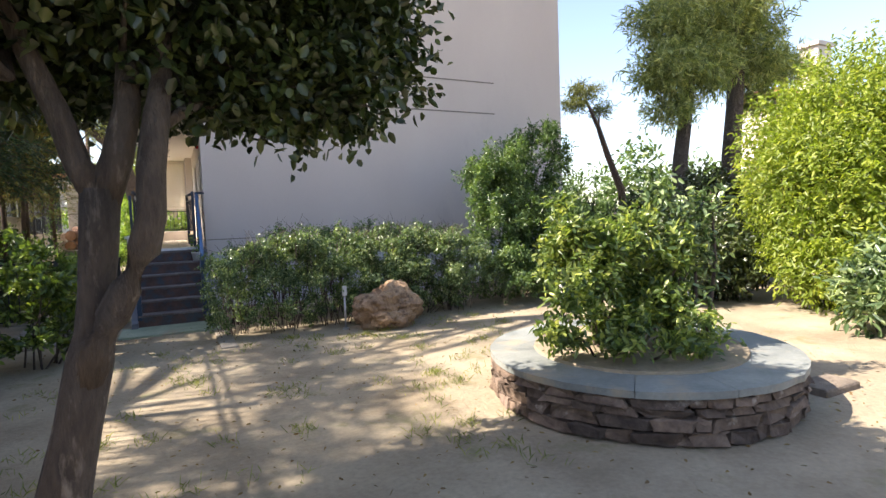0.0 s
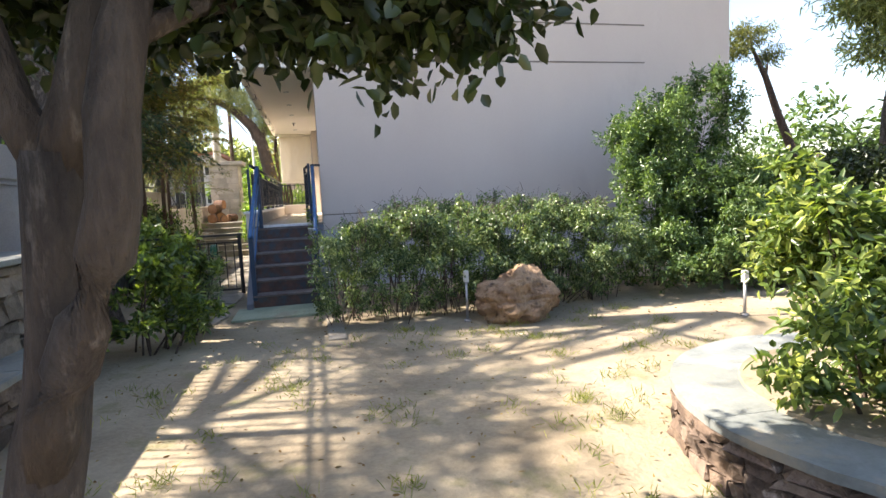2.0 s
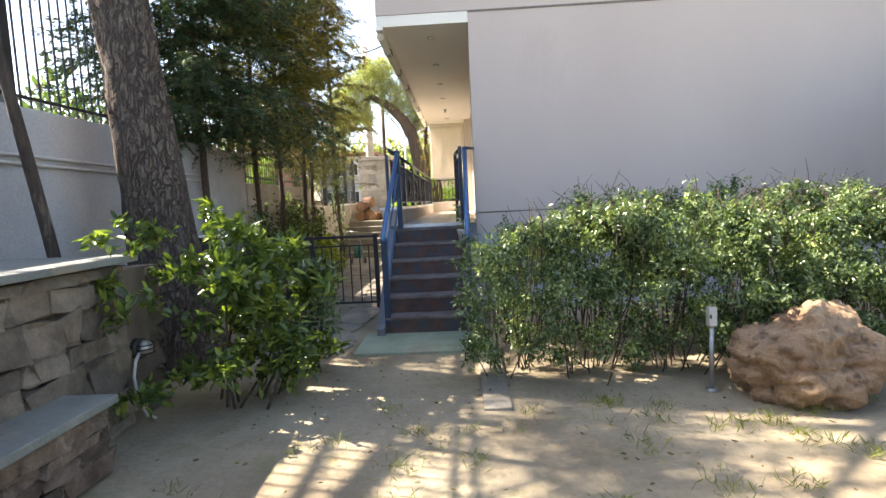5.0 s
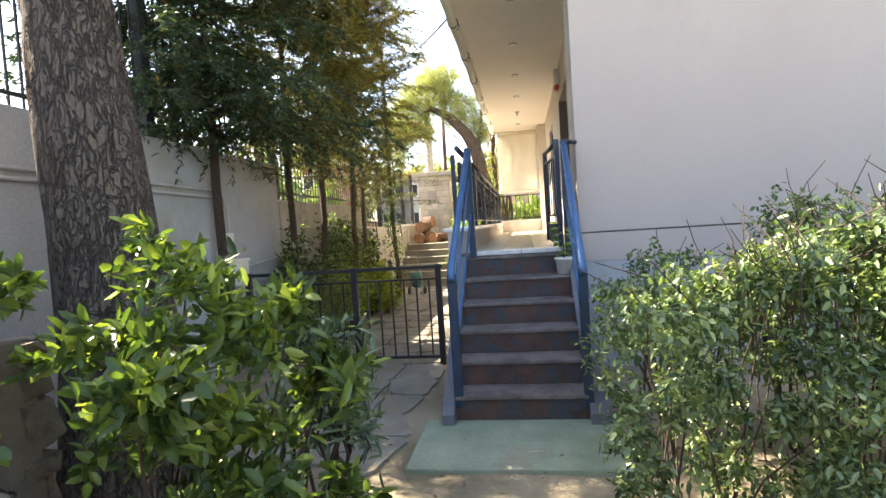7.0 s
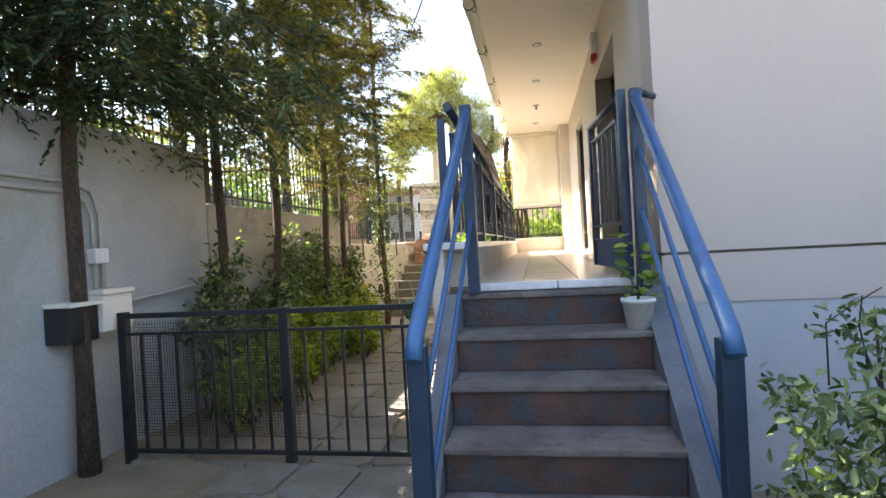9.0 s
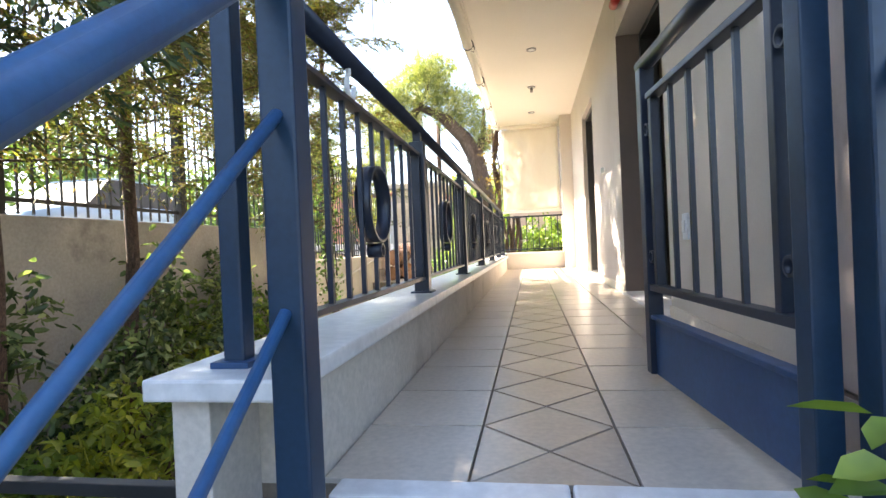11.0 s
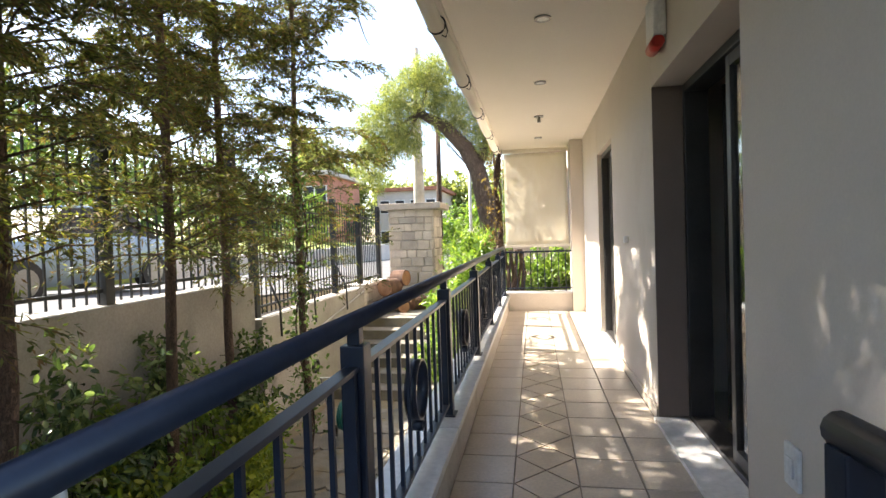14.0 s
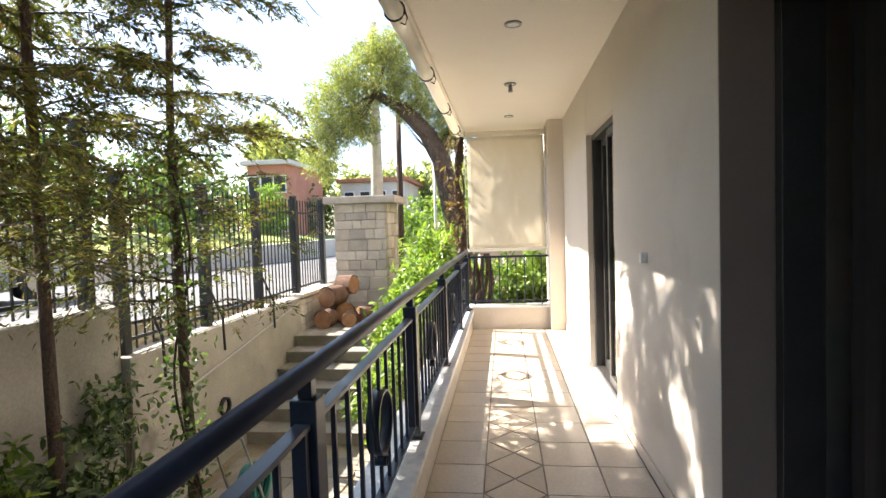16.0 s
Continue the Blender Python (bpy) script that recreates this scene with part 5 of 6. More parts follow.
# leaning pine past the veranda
woods("leaning_pine", "leaning pine, sunlight put into its light green drooping crown",
      ((-2.9, 25.2, 6.5, 1.3, 1.2, 0.9), (-3.9, 25, 5.6, 0.95, 1.0, 1.1), (-4.2, 25, 4.5, 0.55, 0.8, 0.9), (-1.7, 25.3, 5.9, 1.0, 1.1, 0.8), (-3.2, 24.8, 5.2, 0.6, 0.8, 0.7), (-1.0, 25.4, 5.0, 0.6, 0.8, 0.7), (-2.4, 25, 7.1, 0.9, 1, 0.5)), 3000, (0.12, 0.02), "needle_far_lit", 501, 14, 0.36,
      ((((-0.55, 25, 0.3), (-0.7, 25, 1.8), (-0.92, 25, 3.0), (-1.15, 25, 4.2), (-1.5, 25, 4.9), (-2.1, 25, 5.55), (-2.8, 25, 5.95)), (0.34, 0.3, 0.28, 0.25, 0.22, 0.18, 0.1)),
       (((-1.15, 25, 4.2), (-0.95, 25.2, 5.0), (-0.9, 25.3, 5.8)), (0.14, 0.1, 0.05))), "bark_pine")
pole = thing("concrete_pole", "tall grey concrete utility pole", "pole")
part("shaft", tube(bmesh.new(), ((-3.3, 27, 0.5), (-3.3, 27, 8.5)), (0.2, 0.14), 12), "stone_pale", pole)
pole = thing("wooden_pole", "dark wooden utility pole with cables", "pole")
part("shaft", tube(bmesh.new(), ((-2.75, 27.5, 0.5), (-2.7, 27.5, 6.0)), (0.11, 0.08), 10), "bark_thin", pole)
for k in range(3):
    part("cable", tube(bmesh.new(), [(-2.7 + (1.6 + 0.2 * k) * u, 27.5 + 3 * u, 5.95 - 0.1 * k - 2.2 * u) for u in (0, 0.5, 1)], 0.012, 5), "black", pole)
pole = thing("thin_pole", "thin grey lamp pole far off", "pole")
part("shaft", tube(bmesh.new(), ((-2.1, 31, 0.4), (-2.1, 31, 5.6)), 0.06, 8), "pipe", pole)
line = thing("overhead_cable", "black overhead cable crossing the sky", "cable")
part("wire", tube(bmesh.new(), [(-4.75 + 4.5 * u, 27 - 16 * u, 8.75 - 4.8 * u - 1.2 * u * (1 - u)) for u in np.linspace(0, 1, 13)], 0.012, 5), "black", line)

# climbing vine at the end of the veranda
vine = thing("old_vine", "old grey climbing vine with twisted stems", "plant")
rv = np.random.default_rng(8)
bm = bmesh.new()
for k in range(7):
    ph = rv.random() * 6
    tube(bm, [(-0.22 + 0.05 * math.sin(z * 5 + ph), 18.85 + 0.05 * math.cos(z * 4.4 + ph), z) for z in np.linspace(1.0, 3.75, 22)], rv.uniform(0.012, 0.026), 6)
for k in range(9):
    ph = rv.random() * 6
    x0 = -0.1 + k * 0.032
    tube(bm, [(x0 + 0.03 * math.sin(z * 6 + ph), 18.95 + 0.05 * math.cos(z * 5 + ph), z) for z in np.linspace(0.5, 2.15, 14)], rv.uniform(0.02, 0.034), 6)
part("stem", bm, "bark_thin", vine)
lp = np.stack([rv.normal(-0.25, 0.1, 260), rv.normal(18.9, 0.12, 260), rv.uniform(2.2, 3.9, 260)], 1)
leaf_part("foliage", lp, rv.normal(size=(260, 3)), 0.07, 0.04, "needle_brown", vine, rv, 0.4, "dry reddish leaves")

# shrubs beside the garden steps and behind the end railing
shrub("laurel_shrub", "glossy bright green laurel shrub by the garden steps", "shrub", (-0.95, 19.0, 0.2), 14,
      ((-0.95, 18.0, 1.25, 0.42, 0.7, 0.5), (-0.9, 19.2, 1.55, 0.45, 0.8, 0.6), (-0.85, 20.6, 1.9, 0.5, 0.8, 0.6), (-0.95, 17.0, 0.8, 0.35, 0.5, 0.4)), 620, 11, 0.28, 0.12, 0.045, "leaf_light", 510, 0.35)
shrub("garden_bush", "sunlit green bush beyond the end railing", "shrub", (0.5, 20.2, 0.2), 10,
      ((0.3, 20.1, 1.5, 0.6, 0.5, 0.65), (0.85, 20.3, 1.5, 0.6, 0.5, 0.7)), 460, 11, 0.25, 0.1, 0.04, "leaf_light", 511, 0.35)
pal = thing("palm", "small palm with stiff pointed fronds", "plant")
rpm = np.random.default_rng(4)
fp, fd = [], []
for k in range(26):
    a, e = rpm.random() * math.tau, rpm.uniform(0.1, 1.3)
    d = np.array((math.cos(a) * math.cos(e), math.sin(a) * math.cos(e), math.sin(e)))
    for u in np.linspace(0.1, 1.0, 16):
        fp.append(np.array((-1.1, 22.6, 1.9)) + d * u * 0.9 + np.array((0, 0, -0.25 * u * u)))
        fd.append(d * 0.7 + rpm.normal(size=3) * 0.4)
leaf_part("frond", fp, fd, 0.3, 0.02, "leaf_light", pal, rpm, 0.1)
part("trunk", tube(bmesh.new(), ((-1.1, 22.6, 0.3), (-1.1, 22.6, 1.95)), (0.13, 0.1), 9), "bark_thin", pal)

# low greenery at the foot of the retaining wall, under the conifers
for k, (x, y, h, mat, n) in enumerate(((-2.5, 11.9, 1.1, "leaf_hedge", 130), (-2.35, 12.9, 0.9, "leaf_yellow", 120), (-2.6, 13.6, 1.7, "leaf_hedge", 150), (-2.25, 14.3, 0.8, "leaf_yellow", 110), (-2.6, 15.0, 1.5, "leaf_hedge", 130), (-2.2, 12.4, 0.75, "leaf_light", 110), (-2.55, 12.6, 1.7, "leaf_hedge", 130), (-2.3, 13.3, 0.7, "leaf_light", 100), (-2.55, 11.2, 1.5, "leaf_hedge", 120), (-2.4, 14.8, 0.7, "leaf_light", 80),
                                       (-2.1, 11.5, 0.8, "leaf_yellow", 110), (-2.0, 13.6, 0.55, "leaf_yellow", 90), (-2.65, 14.2, 1.2, "leaf_light", 80), (-2.65, 13.0, 1.35, "leaf_light", 80), (-2.1, 10.8, 0.7, "leaf_light", 90))):
    shrub("wall_climber", "straggly leafy climber on the retaining wall" if h > 1 else "yellow-green low plant at the wall foot", "plant", (x, y, 0), 9,
          ((x, y, h * 0.5, 0.28, 0.46, h * 0.5), (x - 0.1, y + 0.25, h * 0.8, 0.22, 0.4, h * 0.3), (x + 0.1, y - 0.3, h * 0.55, 0.2, 0.3, h * 0.25)), n, 9, 0.26, 0.085, 0.038, mat, 520 + k, 0.1, 0.35)
rvi = np.random.default_rng(66)
ivy = thing("ivy", "small-leaved ivy climbing a conifer trunk", "plant")
zz = rvi.uniform(0.3, 3.4, 900)
lp = np.stack([-2.22 - 0.1 * (zz / 7.6) ** 1.3 + rvi.normal(0, 0.1, 900), 15.5 + rvi.normal(0, 0.1, 900), zz], 1)
leaf_part("foliage", lp, rvi.normal(size=(900, 3)), 0.06, 0.035, "leaf_bush", ivy, rvi, 0.3)
bm = bmesh.new()
tube(bm, [(-2.22 + 0.08 * math.sin(z * 3), 15.5 + 0.08 * math.cos(z * 3), z) for z in np.linspace(-0.03, 3.2, 20)], 0.01, 5)
part("stem", bm, "twig", ivy)

# logs stacked at the top of the garden steps
rl = np.random.default_rng(14)
for k, (x, y, z, r, l, ax) in enumerate(((-2.5, 19.75, 1.14, 0.15, 0.34, 0), (-2.15, 19.85, 1.11, 0.12, 0.3, 15), (-2.42, 20.25, 1.17, 0.18, 0.4, 40), (-2.45, 20.0, 1.46, 0.17, 0.36, -20), (-2.35, 20.45, 1.6, 0.16, 0.3, 70), (-1.95, 20.2, 1.13, 0.14, 0.3, -40))):
    lg = thing("log", "short sawn log with orange-brown cut end", "log", "stacked logs")
    bm = bmesh.new()
    n = 14
    rows = [[bm.verts.new((r * (1 + 0.07 * rl.normal() * 0.6) * math.cos(j * math.tau / n), v, r * (1 + 0.07 * rl.normal() * 0.6) * math.sin(j * math.tau / n))) for j in range(n)] for v in (-l / 2, 0, l / 2)]
    for a, b in zip(rows, rows[1:]):
        for j in range(n):
            bm.faces.new((a[j], b[j], b[(j + 1) % n], a[(j + 1) % n])).smooth = True
    part("bark", bm, "log", lg)
    for v in (-l / 2 - 0.001, l / 2 + 0.001):
        bm = bmesh.new()
        bmesh.ops.create_circle(bm, cap_ends=True, radius=r * 0.95, segments=14, matrix=Matrix.Translation((0, v, 0)) @ Matrix.Rotation(math.pi / 2, 4, "X"))
        part("cut_end", bm, "log_cut", lg)
    lg.matrix_world = pose(x, y, z - 0.01, 0, 0, ax)

# garden hose on its cart
cart = thing("hose_cart", "green garden hose wound on a metal cart", "hose")
for k in range(5):
    part("coil", ring_bm((-1.95 + k * 0.035, 15.9, 0.33), 0.17 + 0.012 * (k % 2), 0.028, 0.03), "hose", cart)
part("frame", tube(bmesh.new(), ((-2.05, 15.9, 0.05), (-2.05, 15.72, 0.45), (-2.08, 15.6, 0.85), (-1.82, 15.6, 0.85), (-1.76, 15.72, 0.45), (-1.76, 15.9, 0.05)), 0.012, 7), "alu_light", cart)
part("wheel", ring_bm((-2.08, 15.95, 0.09), 0.09, 0.03, 0.03), "black", cart)
part("wheel", ring_bm((-1.73, 15.95, 0.09), 0.09, 0.03, 0.03), "black", cart)
tap = thing("wall_reel", "coil of black cable hung on the wall", "cable")
part("coil", ring_bm((-2.76, 17.05, 0.62), 0.1, 0.04, 0.02), "black", tap)

# pipes and boxes on the tall wall
for k, dz in enumerate((0.0, 0.07)):
    pp = thing("wall_pipe", "grey plastic conduit along the retaining wall", "pipe", "conduits on the wall")
    part("pipe", tube(bmesh.new(), ((-2.862, 3.0, 2.0 + dz), (-2.862, 9.95 + dz, 1.93 + dz), (-2.862, 10.1 + dz, 1.88 + dz), (-2.862, 10.17 + dz, 1.78), (-2.862, 10.17 + dz, 1.2)), 0.016, 8), "pipe", pp)
jb = thing("junction_box", "small white junction box on the wall", "box")
box_part("case", (-2.878, -2.80, 10.12, 10.24, 1.42, 1.53), "white", jb, 0.008)
mb = thing("meter_box", "beige metal meter box with a dark panel on the wall", "box")
box_part("case", (-2.878, -2.68, 10.02, 10.3, 0.94, 1.2), "ceiling", mb, 0.008)
box_part("lid", (-2.878, -2.66, 10.01, 10.31, 1.201, 1.235), "ceiling", mb, 0.006)
box_part("hood", (-2.878, -2.66, 9.74, 10.009, 1.141, 1.17), "ceiling", mb, 0.006)
box_part("panel", (-2.878, -2.70, 9.75, 10.0, 0.9, 1.14), "black", mb, 0.006)
pp = thing("wall_pipe", "thin pale pipe along the lower retaining wall", "pipe", "conduits on the wall")
part("pipe", tube(bmesh.new(), ((-2.85, 10.3, 1.1), (-2.84, 11.6, 1.2), (-2.835, 12.0, 0.95), (-2.835, 15.4, 0.98), (-2.755, 16.2, 1.0), (-2.755, 19.3, 1.45)), 0.014, 7), "pipe", pp)
for y in (15.95, 17.0, 18.3):
    br = thing("fence_brace", "black steel strut bracing the fence", "brace", "fence braces")
    part("strut", tube(bmesh.new(), ((-2.9, y, 2.05), (-2.74, y + 0.05, 1.62), (-2.73, y + 0.05, 1.25)), 0.014, 6), "fence", br)

# pot with a plant on the fifth step
pot = thing("flower_pot", "white plastic pot with a leafy plant on the step", "pot")
bm = bmesh.new()
prof = ((0.0, 0.951), (0.07, 0.951), (0.092, 1.08), (0.1, 1.08), (0.1, 1.1), (0.088, 1.1), (0.08, 1.06), (0.0, 1.06))
rows = [[bm.verts.new((0.8 + r * 0.85 * math.cos(j * math.tau / 20), 9.56 + r * 0.85 * math.sin(j * math.tau / 20), z)) for j in range(20)] for r, z in prof]
for a, b in zip(rows, rows[1:]):
    for j in range(20):
        bm.faces.new((a[j], a[(j + 1) % 20], b[(j + 1) % 20], b[j])).smooth = True
bmesh.ops.remove_doubles(bm, verts=bm.verts, dist=0.0005)
part("vessel", bm, "white", pot)
rpp = np.random.default_rng(40)
part("stem", tube(bmesh.new(), ((0.8, 9.56, 1.05), (0.805, 9.56, 1.25), (0.8, 9.54, 1.42)), (0.008, 0.006, 0.003), 6), "twig", pot)
lz = rpp.uniform(1.1, 1.44, 46)
aa = rpp.random(46) * math.tau
leaf_part("foliage", np.stack([0.8 + 0.04 * np.cos(aa), 9.56 + 0.05 * np.sin(aa), lz], 1), np.stack([np.cos(aa), np.sin(aa), rpp.normal(0.2, 0.3, 46)], 1), 0.075, 0.04, "leaf_light", pot, rpp, 0.2)


# parked car behind the fence
def car(x, y, z):
    c = thing("parked_car", "light blue parked car behind the fence", "car")
    sec = ((-2.0, 0.45, 0.62), (-1.95, 0.42, 0.78), (-1.2, 0.4, 0.92), (-0.95, 0.4, 0.95), (0.9, 0.4, 0.98), (1.6, 0.42, 0.95), (1.98, 0.45, 0.85), (2.02, 0.48, 0.6))
    bm = bmesh.new()
    rows = []
    for yy, lo, hi in sec:
        w = 0.84 - 0.12 * (abs(yy) / 2.0) ** 4
        rows.append([bm.verts.new(p) for p in ((-w, yy, lo * 0.55), (-w * 1.02, yy, (lo + hi) / 2), (-w * 0.93, yy, hi - 0.03), (-w * 0.8, yy, hi), (w * 0.8, yy, hi), (w * 0.93, yy, hi - 0.03), (w * 1.02, yy, (lo + hi) / 2), (w, yy, lo * 0.55))])
    for a, b in zip(rows, rows[1:]):
        for j in range(8):
            bm.faces.new((a[j], a[(j + 1) % 8], b[(j + 1) % 8], b[j])).smooth = True
    bm.faces.new(rows[0])
    bm.faces.new(rows[-1][::-1])
    body = part("body", bm, "car_blue", c)
    bm = bmesh.new()
    rows = []
    for yy, hi, w in ((-0.95, 0.93, 0.74), (-0.35, 1.4, 0.62), (0.9, 1.43, 0.62), (1.55, 0.95, 0.72)):
        rows.append([bm.verts.new((s * w, yy, h)) for s, h in ((-1, hi), (1, hi))] + [bm.verts.new((s * 0.76, max(-0.95, min(1.55, yy)), 0.9)) for s in (1, -1)])
    for a, b in zip(rows, rows[1:]):
        for j in range(4):
            bm.faces.new((a[j], a[(j + 1) % 4], b[(j + 1) % 4], b[j]))
    part("cabin_window", bm, "black", c, "dark tinted windows")
    part("roof", box(bmesh.new(), -0.6, 0.6, -0.3, 0.88, 1.405, 1.45, 0.02), "car_blue", c)
    for sx in (-1, 1):
        for yy in (-1.25, 1.3):
            wh = part("wheel", tube(bmesh.new(), ((sx * 0.66, yy, 0.31), (sx * 0.86, yy, 0.31)), 0.31, 22), "black", c, "black tyre")
            part("rim", tube(bmesh.new(), ((sx * 0.861, yy, 0.31), (sx * 0.872, yy, 0.31)), 0.2, 16), "alu_light", wh)
    c.location = (x, y, z)
    return c


car(-7.4, 17.4, street_level(17.4) - 0.005)

# far side of the street: houses and woods
def house(name, label, x0, x1, y0, y1, z0, zt, mat, roofmat, rows, cols):
    h = thing(name, label, "house")
    part("wall", box(bmesh.new(), x0, x1, y0, y1, z0, zt), mat, h)
    part("roof", box(bmesh.new(), x0 - 0.4, x1 + 0.4, y0 - 0.4, y1 + 0.4, zt + 0.001, zt + 0.35, 0.05), roofmat, h)
    for r in range(rows):
        for c in range(cols):
            xx = x0 + (x1 - x0) * (c + 0.5) / cols
            zz = zt - 1.0 - r * 2.9
            w = part("window", box(bmesh.new(), xx - 0.5, xx + 0.5, y0 - 0.04, y0 + 0.1, zz - 1.1, zz + 0.2), "white", h)
            part("pane", box(bmesh.new(), xx - 0.42, xx + 0.42, y0 - 0.06, y0 - 0.041, zz - 1.02, zz + 0.12), "black", w)
    return h


house("red_house", "terracotta coloured house across the street", -18.6, -15.6, 50, 58, 0, 7.5, "house_red", "house_pale", 2, 3)
house("pale_house", "pale two-storey house with a tiled roof", -14.5, -8.5, 60, 70, 0, 6.8, "house_pale", "roof", 2, 4)
house("chimney_house", "pale house with a tall chimney behind the pines", 27.0, 33.0, 15.2, 17, 0, 6.9, "house_pale", "roof", 2, 2)
ch = thing("chimney", "tall pale rendered chimney beside the house", "chimney")
part("shaft", box(bmesh.new(), 28.2, 29.3, 13.9, 14.78, 0, 9.1, 0.02), "house_pale", ch)
part("cap", box(bmesh.new(), 28.05, 29.45, 13.8, 14.79, 9.101, 9.3, 0.02), "house_pale", ch)
lowwall = thing("street_wall", "low pale boundary wall across the street", "wall")
part("wall", box(bmesh.new(), -9.6, -9.35, 23.0, 46.0, 0.6, 2.0, 0.02), "house_pale", lowwall)
rw = np.random.default_rng(91)
# unseen pine, its crown masses placed to dapple the garden and veranda
woods("shade_pine", "airy unseen pine over the street, added for its dappled shade", ((-5.8, 6.0, 7.9, 0.8, 1.0, 0.6), (-5.2, 7.4, 7.2, 0.6, 0.8, 0.5), (-7.4, 4.6, 8.6, 1.3, 1.4, 0.8), (-5.6, 3.6, 7.6, 0.9, 0.8, 0.6), (-6.4, 9.9, 6.9, 1.5, 1.2, 0.8), (-5.6, 10.4, 6.0, 0.9, 0.9, 0.5), (-6.6, 12.5, 9.6, 1.5, 1.3, 0.9), (-7.0, 13.9, 9.7, 1.5, 1.2, 0.9), (-6.9, 6.2, 6.3, 0.6, 0.8, 0.35), (-7.2, 7.8, 6.1, 0.6, 0.8, 0.35)), 1600, (0.2, 0.035), "needle", 545, 12, 0.5,
      ((((-7.6, 6.3, 2.3), (-7.5, 6.3, 5.0), (-7.2, 6.2, 7.4)), (0.2, 0.16, 0.08)),), "bark_pine")
far = []
for k in range(26):
    y = -4 + k * 2.9 + rw.normal() * 0.6
    x = -16 - rw.random() * 9
    far.append((x, y, 3.2 + rw.random() * 2.0, 2.6 + rw.random(), 2.4, 2.6 + rw.random() * 1.2))
woods("street_tree", "dense green trees across the street", far, 3600, (0.42, 0.2), "leaf_bush", 530, 10, 1.3,
      [(((b[0], b[1], 0.4), (b[0], b[1], b[2] * 0.7), (b[0], b[1], b[2])), (0.22, 0.16, 0.08)) for b in far])
woods("hill_tree", "distant pines behind the houses, haze put into their grey-green", [(-23 + k * 2.6 + rw.normal() * 0.5, 66 + rw.normal() * 4, 6.0 + 4.2 * math.exp(-((k + 0.5) / 2.2) ** 2) + rw.normal() * 0.5, 2.6, 2.5, 3.4) for k in range(13)], 2200, (0.6, 0.3), "needle_far_lit", 531, 10, 1.6)
woods("garden_tree_far", "sunlit green trees beyond the gate pillar", ((-0.4, 33, 2.6, 1.4, 1.4, 1.6), (-1.8, 35, 3.2, 1.3, 1.3, 1.5), (1.4, 31, 2.6, 1.6, 1.2, 2.0), (-14.9, 45, 3.7, 1.7, 1.2, 2.2), (-4.2, 38, 2.6, 1.5, 1.4, 1.3), (3.0, 29, 3.0, 1.6, 1.2, 2.4)), 1100, (0.26, 0.11), "leaf_light", 532, 10, 0.7)

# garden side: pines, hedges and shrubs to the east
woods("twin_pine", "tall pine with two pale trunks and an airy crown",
      ((13.6, 9.2, 5.5, 1.3, 1.3, 1.1), (15.9, 9.4, 6.2, 1.7, 1.5, 1.4), (12.2, 9.0, 5.2, 0.9, 1.1, 0.9), (14.6, 9.2, 7.4, 2.0, 1.8, 1.3), (17.9, 9.6, 5.9, 1.2, 1.1, 0.7), (12.6, 9.2, 4.2, 0.8, 0.8, 0.45), (12.4, 9.2, 6.6, 1.0, 1.1, 0.9), (16.8, 9.5, 4.8, 0.9, 0.8, 0.5)), 2600, (0.22, 0.034), "needle_far_lit", 540, 14, 0.6,
      ((((14.9, 9.2, 0), (15.1, 9.2, 3.0), (15.4, 9.2, 5.6), (15.5, 9.2, 8.5)), (0.3, 0.26, 0.2, 0.08)), (((13.1, 9.4, 0), (13.2, 9.4, 2.9), (13.45, 9.4, 4.2), (13.8, 9.4, 5.8)), (0.24, 0.2, 0.18, 0.06))), "bark_pine")
woods("crooked_pine", "small crooked pine with a flat crown", ((17.2, 17.6, 7.0, 0.9, 0.9, 0.45), (16.6, 17.6, 6.4, 0.6, 0.7, 0.35), (18.0, 17.6, 6.2, 0.5, 0.6, 0.5)), 260, (0.2, 0.03), "needle", 541, 13, 0.5,
      ((((19.6, 17.6, 0), (19.2, 17.6, 2.6), (18.4, 17.6, 4.2), (17.9, 17.6, 5.4), (17.2, 17.6, 6.6)), (0.2, 0.17, 0.14, 0.11, 0.05)),), "bark_thin")
shrub("yellow_shrub", "tall sunlit yellow-green arching shrub", "shrub", (9.6, 3.9, 0), 22,
      ((9.3, 3.9, 1.6, 1.1, 1.1, 1.4), (10.2, 4.2, 2.5, 1.3, 1.3, 1.4), (11.2, 4.2, 2.9, 1.3, 1.4, 1.5), (9.0, 3.5, 0.9, 0.8, 0.8, 0.9), (10.2, 3.2, 1.6, 1.3, 1.1, 1.6), (11.6, 3.4, 2.2, 1.4, 1.3, 2.1), (8.7, 3.3, 0.55, 0.7, 0.8, 0.6), (9.6, 2.8, 0.7, 0.9, 0.7, 0.75)), 4900, 12, 0.34, 0.1, 0.036, "leaf_yellow", 542, 0.5, 0.35)
shrub("laurel_east", "pale green broad-leaved laurel bush", "shrub", (7.9, 2.1, 0), 12,
      ((7.7, 2.1, 0.5, 0.7, 0.6, 0.5), (8.3, 2.0, 0.75, 0.7, 0.6, 0.6)), 380, 11, 0.3, 0.14, 0.05, "leaf_hedge", 543, 0.4)
